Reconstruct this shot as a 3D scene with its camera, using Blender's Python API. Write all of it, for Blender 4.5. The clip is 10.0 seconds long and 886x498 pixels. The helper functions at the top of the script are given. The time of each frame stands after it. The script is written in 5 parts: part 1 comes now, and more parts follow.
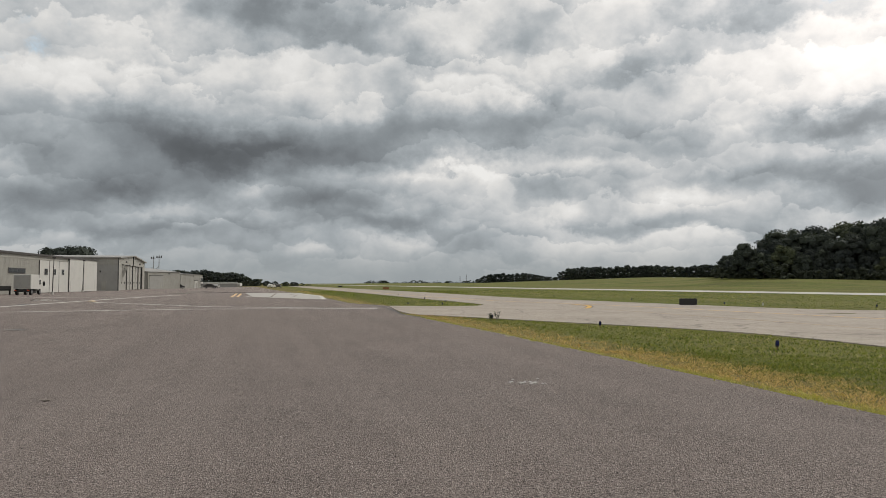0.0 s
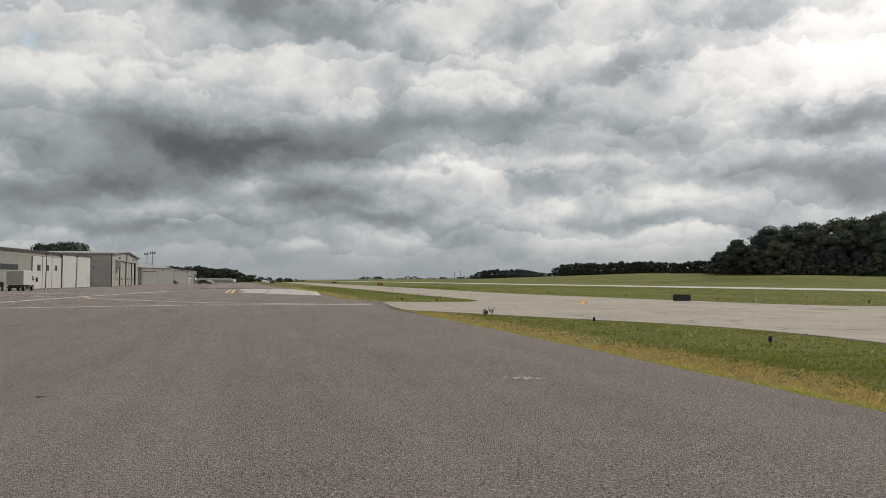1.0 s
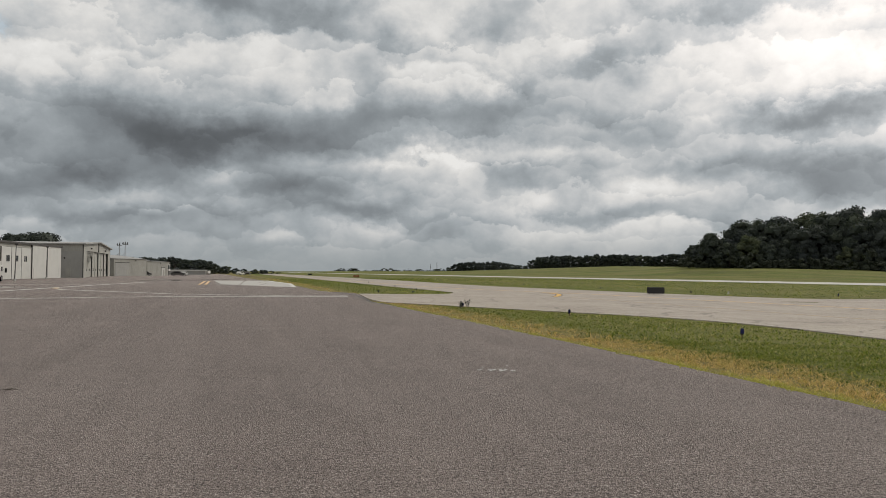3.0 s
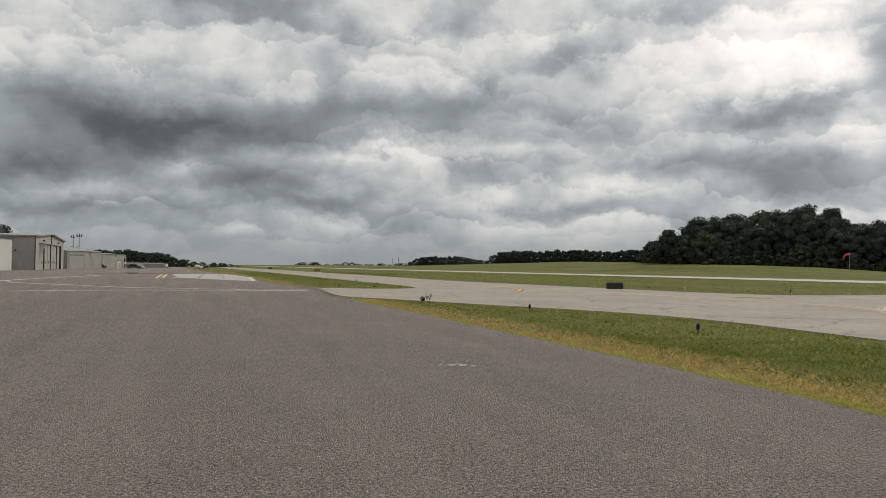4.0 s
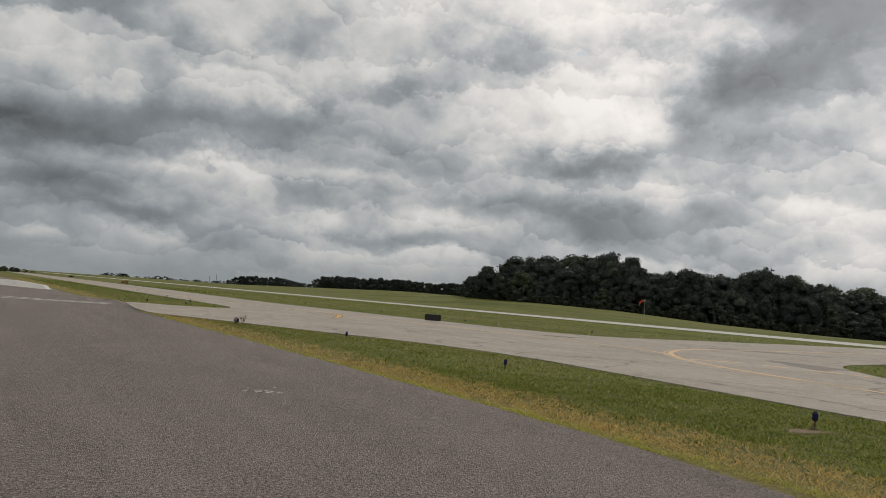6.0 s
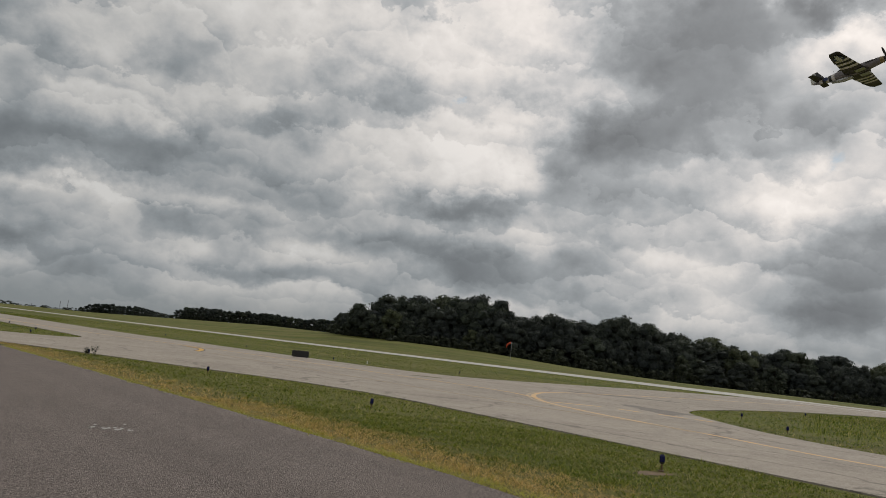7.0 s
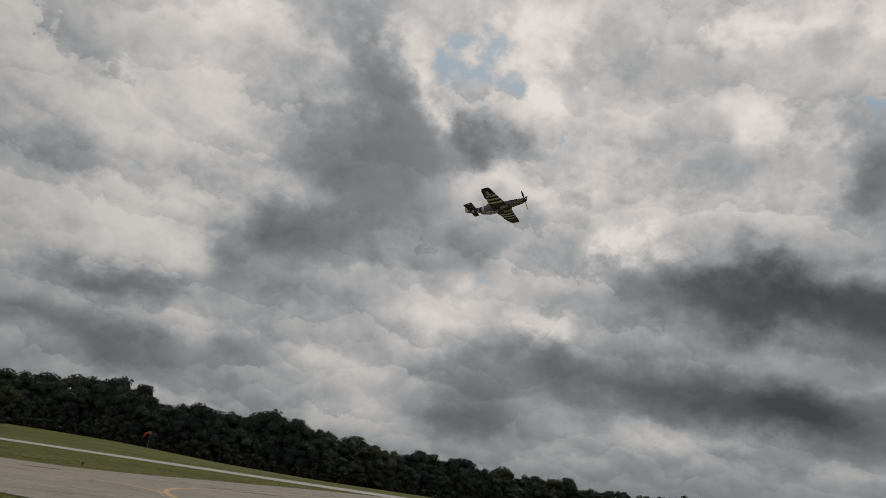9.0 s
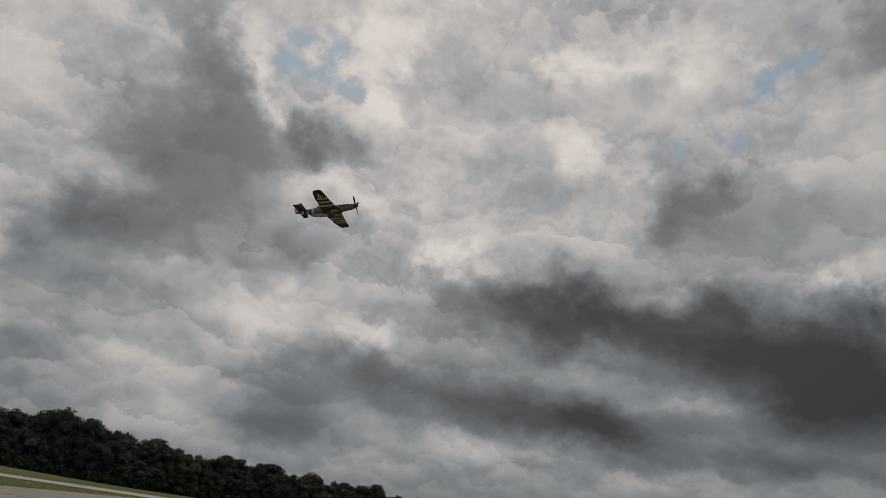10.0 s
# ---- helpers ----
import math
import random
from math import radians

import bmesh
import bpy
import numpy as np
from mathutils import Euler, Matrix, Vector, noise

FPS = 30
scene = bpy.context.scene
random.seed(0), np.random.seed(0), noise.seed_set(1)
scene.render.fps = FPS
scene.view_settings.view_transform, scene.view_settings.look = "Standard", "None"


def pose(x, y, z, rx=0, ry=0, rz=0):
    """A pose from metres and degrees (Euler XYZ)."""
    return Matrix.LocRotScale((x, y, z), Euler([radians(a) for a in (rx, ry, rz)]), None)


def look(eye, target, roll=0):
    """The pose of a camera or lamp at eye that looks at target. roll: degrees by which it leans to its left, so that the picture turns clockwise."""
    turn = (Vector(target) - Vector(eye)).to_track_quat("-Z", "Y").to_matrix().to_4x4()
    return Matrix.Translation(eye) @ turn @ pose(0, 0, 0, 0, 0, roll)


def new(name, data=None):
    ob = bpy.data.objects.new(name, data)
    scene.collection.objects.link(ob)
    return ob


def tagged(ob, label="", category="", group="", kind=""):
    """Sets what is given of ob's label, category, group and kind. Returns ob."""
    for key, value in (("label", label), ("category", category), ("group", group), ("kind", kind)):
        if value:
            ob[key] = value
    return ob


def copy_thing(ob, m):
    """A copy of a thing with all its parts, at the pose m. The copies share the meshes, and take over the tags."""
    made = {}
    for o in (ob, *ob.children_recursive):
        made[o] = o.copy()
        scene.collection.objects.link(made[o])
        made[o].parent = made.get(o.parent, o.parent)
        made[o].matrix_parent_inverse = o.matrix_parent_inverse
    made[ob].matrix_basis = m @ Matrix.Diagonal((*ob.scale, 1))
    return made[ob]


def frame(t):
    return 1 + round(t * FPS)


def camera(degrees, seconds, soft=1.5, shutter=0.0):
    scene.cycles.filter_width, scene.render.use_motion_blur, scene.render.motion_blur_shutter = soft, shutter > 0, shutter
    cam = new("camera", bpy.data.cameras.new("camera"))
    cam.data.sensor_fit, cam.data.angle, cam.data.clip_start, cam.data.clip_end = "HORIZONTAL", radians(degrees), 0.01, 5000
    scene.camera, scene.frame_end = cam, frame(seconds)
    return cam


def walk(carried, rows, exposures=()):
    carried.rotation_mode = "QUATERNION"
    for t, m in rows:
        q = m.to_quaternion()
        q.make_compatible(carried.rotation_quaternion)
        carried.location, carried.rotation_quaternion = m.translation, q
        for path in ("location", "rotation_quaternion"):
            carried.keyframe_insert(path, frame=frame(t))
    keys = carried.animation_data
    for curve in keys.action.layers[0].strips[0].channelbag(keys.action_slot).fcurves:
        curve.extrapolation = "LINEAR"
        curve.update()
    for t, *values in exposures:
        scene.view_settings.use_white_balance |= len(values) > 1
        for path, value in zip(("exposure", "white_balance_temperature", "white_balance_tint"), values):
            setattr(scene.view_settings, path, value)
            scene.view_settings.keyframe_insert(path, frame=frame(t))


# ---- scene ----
cam = camera(60.5, 10.0, 0.55)
EYE = 1.65
# seconds, offset of the eye in metres, yaw, pitch, roll in degrees
ROWS = [
    (0.0, 0.000, 0.000, 0.000, 0.00, 2.60, 0.00),
    (0.5, -0.005, -0.011, -0.007, -0.24, 2.45, 0.02),
    (1.0, -0.005, -0.017, -0.005, -0.43, 2.30, 0.00),
    (1.5, -0.007, -0.016, -0.009, -0.63, 2.20, -0.03),
    (2.0, -0.007, -0.009, -0.008, -0.88, 2.12, -0.03),
    (2.5, -0.003, 0.001, -0.008, -1.50, 1.98, -0.08),
    (4.0, 0.016, 0.033, 0.001, -5.10, 1.32, -0.52),
    (4.5, 0.050, 0.051, 0.002, -7.85, 1.58, -0.76),
    (5.0, 0.094, 0.071, 0.009, -10.83, 2.19, -1.60),
    (5.5, 0.125, 0.080, 0.023, -14.21, 2.72, -2.86),
    (7.0, 0.137, 0.018, 0.053, -28.17, 7.59, -5.98),
    (7.5, 0.151, 0.012, 0.059, -33.03, 9.74, -6.27),
    (8.0, 0.172, 0.002, 0.063, -38.37, 12.45, -6.88),
    (8.5, 0.186, -0.015, 0.052, -44.98, 14.79, -7.37),
    (9.0, 0.184, -0.033, 0.052, -54.06, 17.61, -7.66),
    (9.5, 0.154, -0.038, 0.033, -64.43, 20.49, -7.62),
    (10.0, 0.114, -0.037, 0.010, -67.88, 19.92, -7.67),
]
EXPOSURES = [(0.0, 0.06), (2.5, 0.03), (4.0, -0.05), (5.0, -0.16), (7.0, -0.45), (8.0, -0.70), (9.0, -0.93), (10.0, -1.06)]
walk(cam, [(t, pose(x, y, EYE + z, 90 + pitch, roll, yaw)) for t, x, y, z, yaw, pitch, roll in ROWS], EXPOSURES)

# ---- light: a broken cloud deck with the sun veiled behind it ----
SUN_AZ, SUN_EL = 60.0, 42.0


class Nodes:
    """Short calls for building a node tree."""

    def __init__(self, tree):
        self.t = tree

    def n(self, kind, **props):
        node = self.t.nodes.new(kind)
        if "operation" in props:
            node.operation = props["operation"]
        if "use_clamp" in props:
            node.use_clamp = props["use_clamp"]
        if "data_type" in props:
            node.data_type = props["data_type"]
        if "blend_type" in props:
            node.blend_type = props["blend_type"]
        if "interpolation_type" in props:
            node.interpolation_type = props["interpolation_type"]
        if "voronoi_dimensions" in props:
            node.voronoi_dimensions = props["voronoi_dimensions"]
        if "feature" in props:
            node.feature = props["feature"]
        return node

    def link(self, value, socket):
        if isinstance(value, bpy.types.NodeSocket):
            self.t.links.new(value, socket)
        elif value is not None:
            socket.default_value = value

    def math(self, op, a, b=None, c=None, clamp=False):
        node = self.n("ShaderNodeMath", operation=op, use_clamp=clamp)
        for value, socket in zip((a, b, c), node.inputs):
            self.link(value, socket)
        return node.outputs[0]

    def vec(self, op, a, b=None, c=None):
        node = self.n("ShaderNodeVectorMath", operation=op)
        for value, socket in zip((a, b, c), node.inputs):
            self.link(value, socket)
        return node.outputs["Value" if op in ("DOT_PRODUCT", "LENGTH", "DISTANCE") else "Vector"]

    def xyz(self, x, y, z):
        node = self.n("ShaderNodeCombineXYZ")
        for value, socket in zip((x, y, z), node.inputs):
            self.link(value, socket)
        return node.outputs[0]

    def split(self, v):
        node = self.n("ShaderNodeSeparateXYZ")
        self.link(v, node.inputs[0])
        return node.outputs

    def noise(self, v, scale, detail=4.0, rough=0.5, distort=0.0):
        node = self.n("ShaderNodeTexNoise")
        for value, key in ((v, "Vector"), (scale, "Scale"), (detail, "Detail"), (rough, "Roughness"), (distort, "Distortion")):
            self.link(value, node.inputs[key])
        return node

    def ramp(self, fac, stops, mode="LINEAR"):
        node = self.n("ShaderNodeValToRGB")
        node.color_ramp.interpolation = mode
        elements = node.color_ramp.elements
        while len(elements) < len(stops):
            elements.new(0.5)
        for e, (p, col) in zip(elements, stops):
            e.position = p
            e.color = (*col, 1) if len(col) == 3 else col
        self.link(fac, node.inputs[0])
        return node.outputs[0]

    def mix(self, fac, a, b, mode="MIX"):
        node = self.n("ShaderNodeMix", data_type="RGBA", blend_type=mode)
        for value, socket in ((fac, node.inputs[0]), (a, node.inputs[6]), (b, node.inputs[7])):
            self.link((*value, 1) if isinstance(value, tuple) and len(value) == 3 else value, socket)
        return node.outputs[2]

    def range(self, v, a, b, lo=0.0, hi=1.0):
        node = self.n("ShaderNodeMapRange", interpolation_type="SMOOTHSTEP")
        for value, socket in zip((v, a, b, lo, hi), node.inputs):
            self.link(value, socket)
        return node.outputs[0]


# cloud masses: bearing, height, half width, half height (degrees), thickness (minus: thin and bright)
CLOUD_BASES_WEST = [
    (-29.1, 8.9, 2.6, 1.2, 0.2), (-28.7, 5.9, 3.4, 1.2, 0.32), (-21.8, 7.0, 4.1, 0.9, 0.36), (-21.7, 4.0, 4.7, 0.6, 0.2), (-20.3, 11.0, 7.4, 1.9, 0.32),
    (-12.9, 19.5, 4.1, 1.9, 0.4), (-12.8, 9.6, 8.2, 1.6, 0.5), (-9.1, 6.4, 4.3, 1.0, 0.36), (-7.1, 18.3, 3.6, 2.1, 0.18), (-4.0, 4.8, 4.3, 0.6, 0.25),
    (-4.0, 12.5, 4.8, 1.9, 0.32), (-1.9, 16.0, 2.7, 2.1, 0.22), (2.8, 3.1, 4.3, 0.7, 0.16), (5.0, 11.3, 6.5, 1.7, 0.4), (7.6, 19.1, 4.5, 1.7, 0.28),
    (7.9, 7.3, 2.6, 0.9, 0.22), (14.5, 4.0, 4.7, 0.5, 0.2),
]
CLOUD_BASES_NORTH = [
    (14.6, 14.4, 3.5, 1.8, 0.4), (16.5, 9.9, 4.8, 1.2, 0.25), (20.7, 7.3, 7.3, 1.1, 0.3), (22.4, 18.8, 4.5, 1.3, 0.25), (22.4, 24.8, 3.4, 3.1, 0.28),
    (27.7, 11.2, 3.5, 1.1, 0.45), (28.2, 6.5, 3.4, 1.1, 0.25), (30.4, 5.5, 3.1, 1.3, 0.28), (37.5, 12.5, 4.2, 1.8, 0.25), (37.8, 7.2, 4.1, 1.3, 0.3),
    (37.9, 18.1, 3.2, 2.0, 0.3), (43.3, 17.3, 5.9, 3.1, 0.35), (43.3, 26.8, 5.7, 7.7, 0.34), (48.7, 6.9, 3.6, 1.1, 0.2), (49.7, 23.9, 7.3, 3.6, 0.29),
    (52.5, 26.1, 3.1, 1.4, 0.35), (54.0, 5.1, 3.1, 1.0, 0.25),
]
CLOUD_BASES_EAST = [
    (54.7, 18.1, 3.2, 3.1, 0.28), (56.4, 6.6, 3.1, 2.6, 0.28), (61.1, 10.3, 3.1, 1.4, 0.36), (64.5, 31.9, 6.0, 3.6, 0.12), (68.1, 9.0, 5.7, 2.1, 0.48),
    (71.5, 26.1, 3.4, 1.8, 0.2), (73.8, 15.4, 8.0, 2.1, 0.66), (77.5, 7.9, 4.6, 1.6, 0.74), (82.8, 25.0, 2.8, 3.1, 0.35), (85.4, 23.5, 5.0, 2.8, 0.25),
    (87.5, 15.0, 10.1, 2.6, 0.6), (90.4, 6.5, 5.1, 0.7, 0.24), (91.5, 24.8, 2.8, 2.6, 0.2), (94.3, 11.9, 5.7, 2.8, 0.74), (96.9, 35.0, 3.7, 3.1, 0.3),
]
CLOUD_TOPS_WEST = [
    (-25.5, 12.9, 2.4, 1.6, -0.22), (-20.8, 16.1, 4.9, 1.6, -0.22), (-16.0, 5.3, 3.9, 0.6, -0.22), (-14.8, 6.9, 3.6, 0.8, -0.24), (-9.5, 2.4, 1.9, 0.4, -0.2),
    (-9.2, 17.5, 2.7, 2.1, -0.2), (-7.4, 13.2, 1.2, 0.9, -0.2), (-2.1, 3.1, 1.7, 0.7, -0.26), (0.7, 8.6, 6.5, 0.6, -0.26), (2.4, 17.8, 2.7, 1.8, -0.26),
    (6.9, 14.7, 2.9, 2.3, -0.26), (9.2, 5.5, 1.7, 0.7, -0.22), (10.8, 8.5, 2.6, 0.8, -0.26),
]
CLOUD_TOPS_NORTH = [
    (12.4, 16.1, 2.7, 2.1, -0.16), (17.3, 5.7, 2.6, 0.6, -0.26), (20.6, 15.3, 2.7, 2.3, -0.11), (22.3, 12.8, 2.8, 2.3, -0.14), (24.6, 22.4, 2.8, 2.6, -0.12),
    (27.3, 14.9, 2.9, 1.6, -0.21), (29.4, 14.1, 2.6, 1.5, -0.14), (32.0, 17.8, 2.7, 1.5, -0.13), (34.0, 8.1, 2.6, 1.3, -0.14), (44.8, 7.4, 4.3, 1.1, -0.26),
    (48.8, 29.4, 1.9, 3.4, -0.42), (50.7, 10.5, 2.6, 1.7, -0.2), (51.4, 12.0, 3.1, 1.5, -0.26),
]
CLOUD_TOPS_EAST = [
    (52.8, 14.2, 3.5, 1.8, -0.2), (53.5, 21.3, 2.5, 2.3, -0.3), (57.1, 35.3, 3.1, 2.6, -0.26), (57.5, 30.8, 2.5, 1.6, -0.3), (58.8, 23.8, 5.1, 1.2, -0.25),
    (60.8, 12.8, 2.6, 0.8, -0.32), (66.3, 19.3, 1.8, 0.9, -0.42), (70.2, 5.3, 4.7, 0.8, -0.32), (76.8, 27.3, 2.9, 1.6, -0.3), (77.3, 34.5, 4.7, 1.2, -0.3),
    (82.0, 4.4, 3.4, 0.7, -0.22), (86.0, 10.1, 4.8, 0.7, -0.2), (96.3, 19.3, 2.0, 1.9, -0.42),
]
BLUE_GAPS = [
    (-29.0, 15.5, 4.0, 2.3, 0.5), (29.0, 19.0, 1.0, 0.5, 0.7), (53.5, 31.6, 2.5, 2.6, 1.0), (55.9, 14.6, 1.8, 1.5, 0.45), (59.8, 27.2, 1.0, 1.1, 0.85),
    (69.5, 27.1, 1.1, 0.9, 0.7), (73.0, 24.7, 1.0, 0.8, 0.6), (84.9, 29.7, 2.0, 0.9, 0.95), (90.2, 32.0, 2.1, 2.1, 1.1),
]
CLOUD_BROAD = [(-18, 8, 14, 6, 0.08), (12, 24, 14, 5, -0.12), (30, 23, 8, 5, -0.12), (78, 6, 26, 5, 0.2), (92, 11, 12, 5, 0.12), (56, 34, 8, 5, -0.15), (-20, 4, 16, 5, 0.14), (0, 5, 12, 4, 0.08), (25, 15.5, 6, 3.5, 0.13), (62, 25, 7, 6, -0.08), (10, 15, 16, 9, -0.08), (85, 14, 12, 8, 0.08)]

world = bpy.data.worlds.new("sky")
scene.world = world
world.use_nodes = True
world.node_tree.nodes.clear()
w = Nodes(world.node_tree)
way = w.n("ShaderNodeTexCoord").outputs["Generated"]
dx, dy, dz = w.split(way)
up = w.math("MAXIMUM", dz, 0.0)
# the deck in perspective: heaps shrink towards the horizon and keep their flattened shape
shrink = w.math("POWER", 0.095, w.math("ARCSINE", up))
deck = w.xyz(w.math("MULTIPLY", w.math("SINE", w.math("ARCTAN2", dx, dy)), shrink), w.math("MULTIPLY", w.math("COSINE", w.math("ARCTAN2", dx, dy)), shrink), 0.0)
heap_place = w.vec("MULTIPLY", way, (1.0, 1.0, 1.25))
az = w.math("MULTIPLY", w.math("ARCTAN2", dx, dy), 57.29578)
el = w.math("MULTIPLY", w.math("ARCSINE", dz), 57.29578)
HALF = (0.5, 0.5, 0.5)
# edges of the masses are frayed by turbulence
fray = w.vec("SUBTRACT", w.noise(heap_place, 8.0, 8.0, 0.58).outputs["Color"], HALF)
spread = w.math("MULTIPLY_ADD", up, 20.0, 3.5)
fx, fy, fz = w.split(fray)
spot = w.xyz(w.math("MULTIPLY_ADD", fx, w.math("MULTIPLY", spread, 1.6), az), w.math("MULTIPLY_ADD", fy, spread, el), 0.0)


def masses(rows, start, at):
    total = start
    for a, e, wide, tall, much in rows:
        q = w.vec("MULTIPLY_ADD", at, (1 / wide, 1 / tall, 0), (-a / wide, -e / tall, 0))
        total = w.math("MULTIPLY_ADD", w.math("POWER", 0.42, w.vec("DOT_PRODUCT", q, q)), much, total)
    return total


def heaps(at, scale, smooth):
    """Cumulus cells: how high a direction lies in its own cell (top plus, base minus), and the cell's own shade."""
    cells = w.n("ShaderNodeTexVoronoi", feature="SMOOTH_F1", voronoi_dimensions="2D")
    w.link(at, cells.inputs["Vector"])
    for key, value in (("Scale", scale), ("Smoothness", smooth), ("Detail", 0.0)):
        cells.inputs[key].default_value = value
    lift = w.math("SUBTRACT", w.vec("LENGTH", cells.outputs["Position"]), w.vec("LENGTH", at))
    return w.math("MULTIPLY", lift, scale), w.split(cells.outputs["Color"])[0]


ruffle = w.vec("SUBTRACT", w.noise(heap_place, 16.0, 6.0, 0.58).outputs["Color"], HALF)
ruffled = w.vec("MULTIPLY_ADD", ruffle, (0.11, 0.11, 0.0), deck)
finer = w.vec("MULTIPLY_ADD", w.vec("SUBTRACT", w.noise(heap_place, 42.0, 5.0, 0.6).outputs["Color"], HALF), (0.035, 0.035, 0.0), ruffled)
lift_big, shade_big = heaps(ruffled, 8.5, 0.28)
lift_small, shade_small = heaps(finer, 21.0, 0.25)
soft = w.noise(heap_place, 6.0, 7.0, 0.55).outputs[0]
puff = w.noise(heap_place, 24.0, 7.0, 0.6, 0.2).outputs[0]
thick = masses(CLOUD_BASES_WEST + CLOUD_BASES_NORTH + CLOUD_BASES_EAST + CLOUD_TOPS_WEST + CLOUD_TOPS_NORTH + CLOUD_TOPS_EAST + CLOUD_BROAD, 0.405, spot)
# thick bases are smooth, thin tops are knobbly
rough_part = w.range(thick, 0.85, 0.35, 0.42, 1.0)
relief = w.math("MULTIPLY_ADD", lift_big, -0.19, w.math("MULTIPLY", lift_small, -0.12))
relief = w.math("MULTIPLY_ADD", w.math("SUBTRACT", shade_big, 0.5), 0.10, relief)
relief = w.math("MULTIPLY_ADD", w.math("SUBTRACT", shade_small, 0.5), 0.07, relief)
relief = w.math("MULTIPLY_ADD", w.math("SUBTRACT", soft, 0.5), 0.62, relief)
relief = w.math("MULTIPLY_ADD", w.math("SUBTRACT", puff, 0.5), 0.30, relief)
thick = w.math("MULTIPLY_ADD", w.math("MULTIPLY_ADD", relief, rough_part, thick), 0.80, -0.05)
cloud = w.ramp(thick, [(0.0, (0.82, 0.795, 0.755)), (0.14, (0.70, 0.680, 0.648)), (0.28, (0.525, 0.53, 0.525)),
                       (0.42, (0.361, 0.385, 0.396)), (0.575, (0.234, 0.253, 0.264)), (0.80, (0.122, 0.130, 0.137)), (1.0, (0.075, 0.08, 0.083))])
# cloud near the veiled sun is lit through
toward = (math.sin(radians(SUN_AZ)) * math.cos(radians(SUN_EL)), math.cos(radians(SUN_AZ)) * math.cos(radians(SUN_EL)), math.sin(radians(SUN_EL)))
near_sun = w.range(w.vec("DOT_PRODUCT", way, toward), 0.6, 1.0, 1.0, 1.7)
cloud = w.mix(1.0, cloud, w.xyz(w.math("POWER", near_sun, 1.12), near_sun, w.math("POWER", near_sun, 0.94)), "MULTIPLY")
gap = masses(BLUE_GAPS, 0.0, spot)
gap = w.math("MULTIPLY", w.range(w.math("MULTIPLY_ADD", w.math("SUBTRACT", puff, 0.5), 2.8, gap), 0.35, 1.15), w.range(gap, 0.05, 0.35))
air = w.n("ShaderNodeTexSky")
air.sky_type, air.sun_disc, air.sun_elevation, air.sun_rotation = "NISHITA", False, radians(SUN_EL), radians(SUN_AZ)
blue = w.mix(1.0, air.outputs[0], (0.075, 0.075, 0.075), "MULTIPLY")
blue = w.mix(0.75, blue, (0.64, 0.79, 0.89))
sky = w.mix(1.0, w.mix(gap, cloud, blue), (0.982, 1.0, 1.022), "MULTIPLY")
haze = w.range(el, 4.0, 0.0)
sky = w.mix(w.math("MULTIPLY", haze, 0.85), sky, (0.295, 0.322, 0.332))
back = w.n("ShaderNodeBackground")
back.inputs["Strength"].default_value = 1.0
w.link(sky, back.inputs["Color"])
w.link(back.outputs[0], w.n("ShaderNodeOutputWorld").inputs["Surface"])

sun = new("sun", bpy.data.lights.new("sun", "SUN"))
sun.data.energy, sun.data.angle, sun.data.color = 1.5, radians(12), (1.0, 0.95, 0.88)
a, e = radians(SUN_AZ), radians(SUN_EL)
sun.matrix_world = look((0, 0, 60), (-math.sin(a) * math.cos(e), -math.cos(a) * math.cos(e), 60 - math.sin(e)))

# ---- materials ----


def material(name, build, rough=0.8, metal=0.0, spec=0.5):
    """A material whose colour, roughness and relief come from build(n, place)."""
    m = bpy.data.materials.new(name)
    m.use_nodes = True
    n = Nodes(m.node_tree)
    p = m.node_tree.nodes["Principled BSDF"]
    p.inputs["Roughness"].default_value, p.inputs["Metallic"].default_value = rough, metal
    p.inputs["Specular IOR Level"].default_value = spec
    place = n.n("ShaderNodeTexCoord").outputs["Object"]
    made = build(n, place)
    n.link(made["color"], p.inputs["Base Color"])
    if "rough" in made:
        n.link(made["rough"], p.inputs["Roughness"])
    if "height" in made:
        b = n.n("ShaderNodeBump")
        b.inputs["Strength"].default_value = made.get("strength", 0.5)
        b.inputs["Distance"].default_value = made.get("deep", 0.01)
        n.link(made["height"], b.inputs["Height"])
        n.link(b.outputs[0], p.inputs["Normal"])
    if "alpha" in made:
        n.link(made["alpha"], p.inputs["Alpha"])
    return m


def painted(name, color, rough=0.6, metal=0.0, wear=0.12, scale=1.5, bump=0.0):
    """Paint or plastic with faint dirt at two scales."""
    def build(n, place):
        big = n.noise(place, scale, 5.0, 0.6).outputs[0]
        fine = n.noise(place, scale * 14, 3.0, 0.6).outputs[0]
        dirt = n.math("MULTIPLY_ADD", fine, 0.4, n.math("MULTIPLY", big, 0.6))
        dark = tuple(c * (1 - 3 * wear) for c in color)
        lite = tuple(min(1, c * (1 + wear)) for c in color)
        out = {"color": n.ramp(dirt, [(0.25, dark), (0.5, color), (0.75, lite)])}
        if bump:
            out.update(height=fine, strength=bump, deep=0.004)
        return out
    return material(name, build, rough, metal)


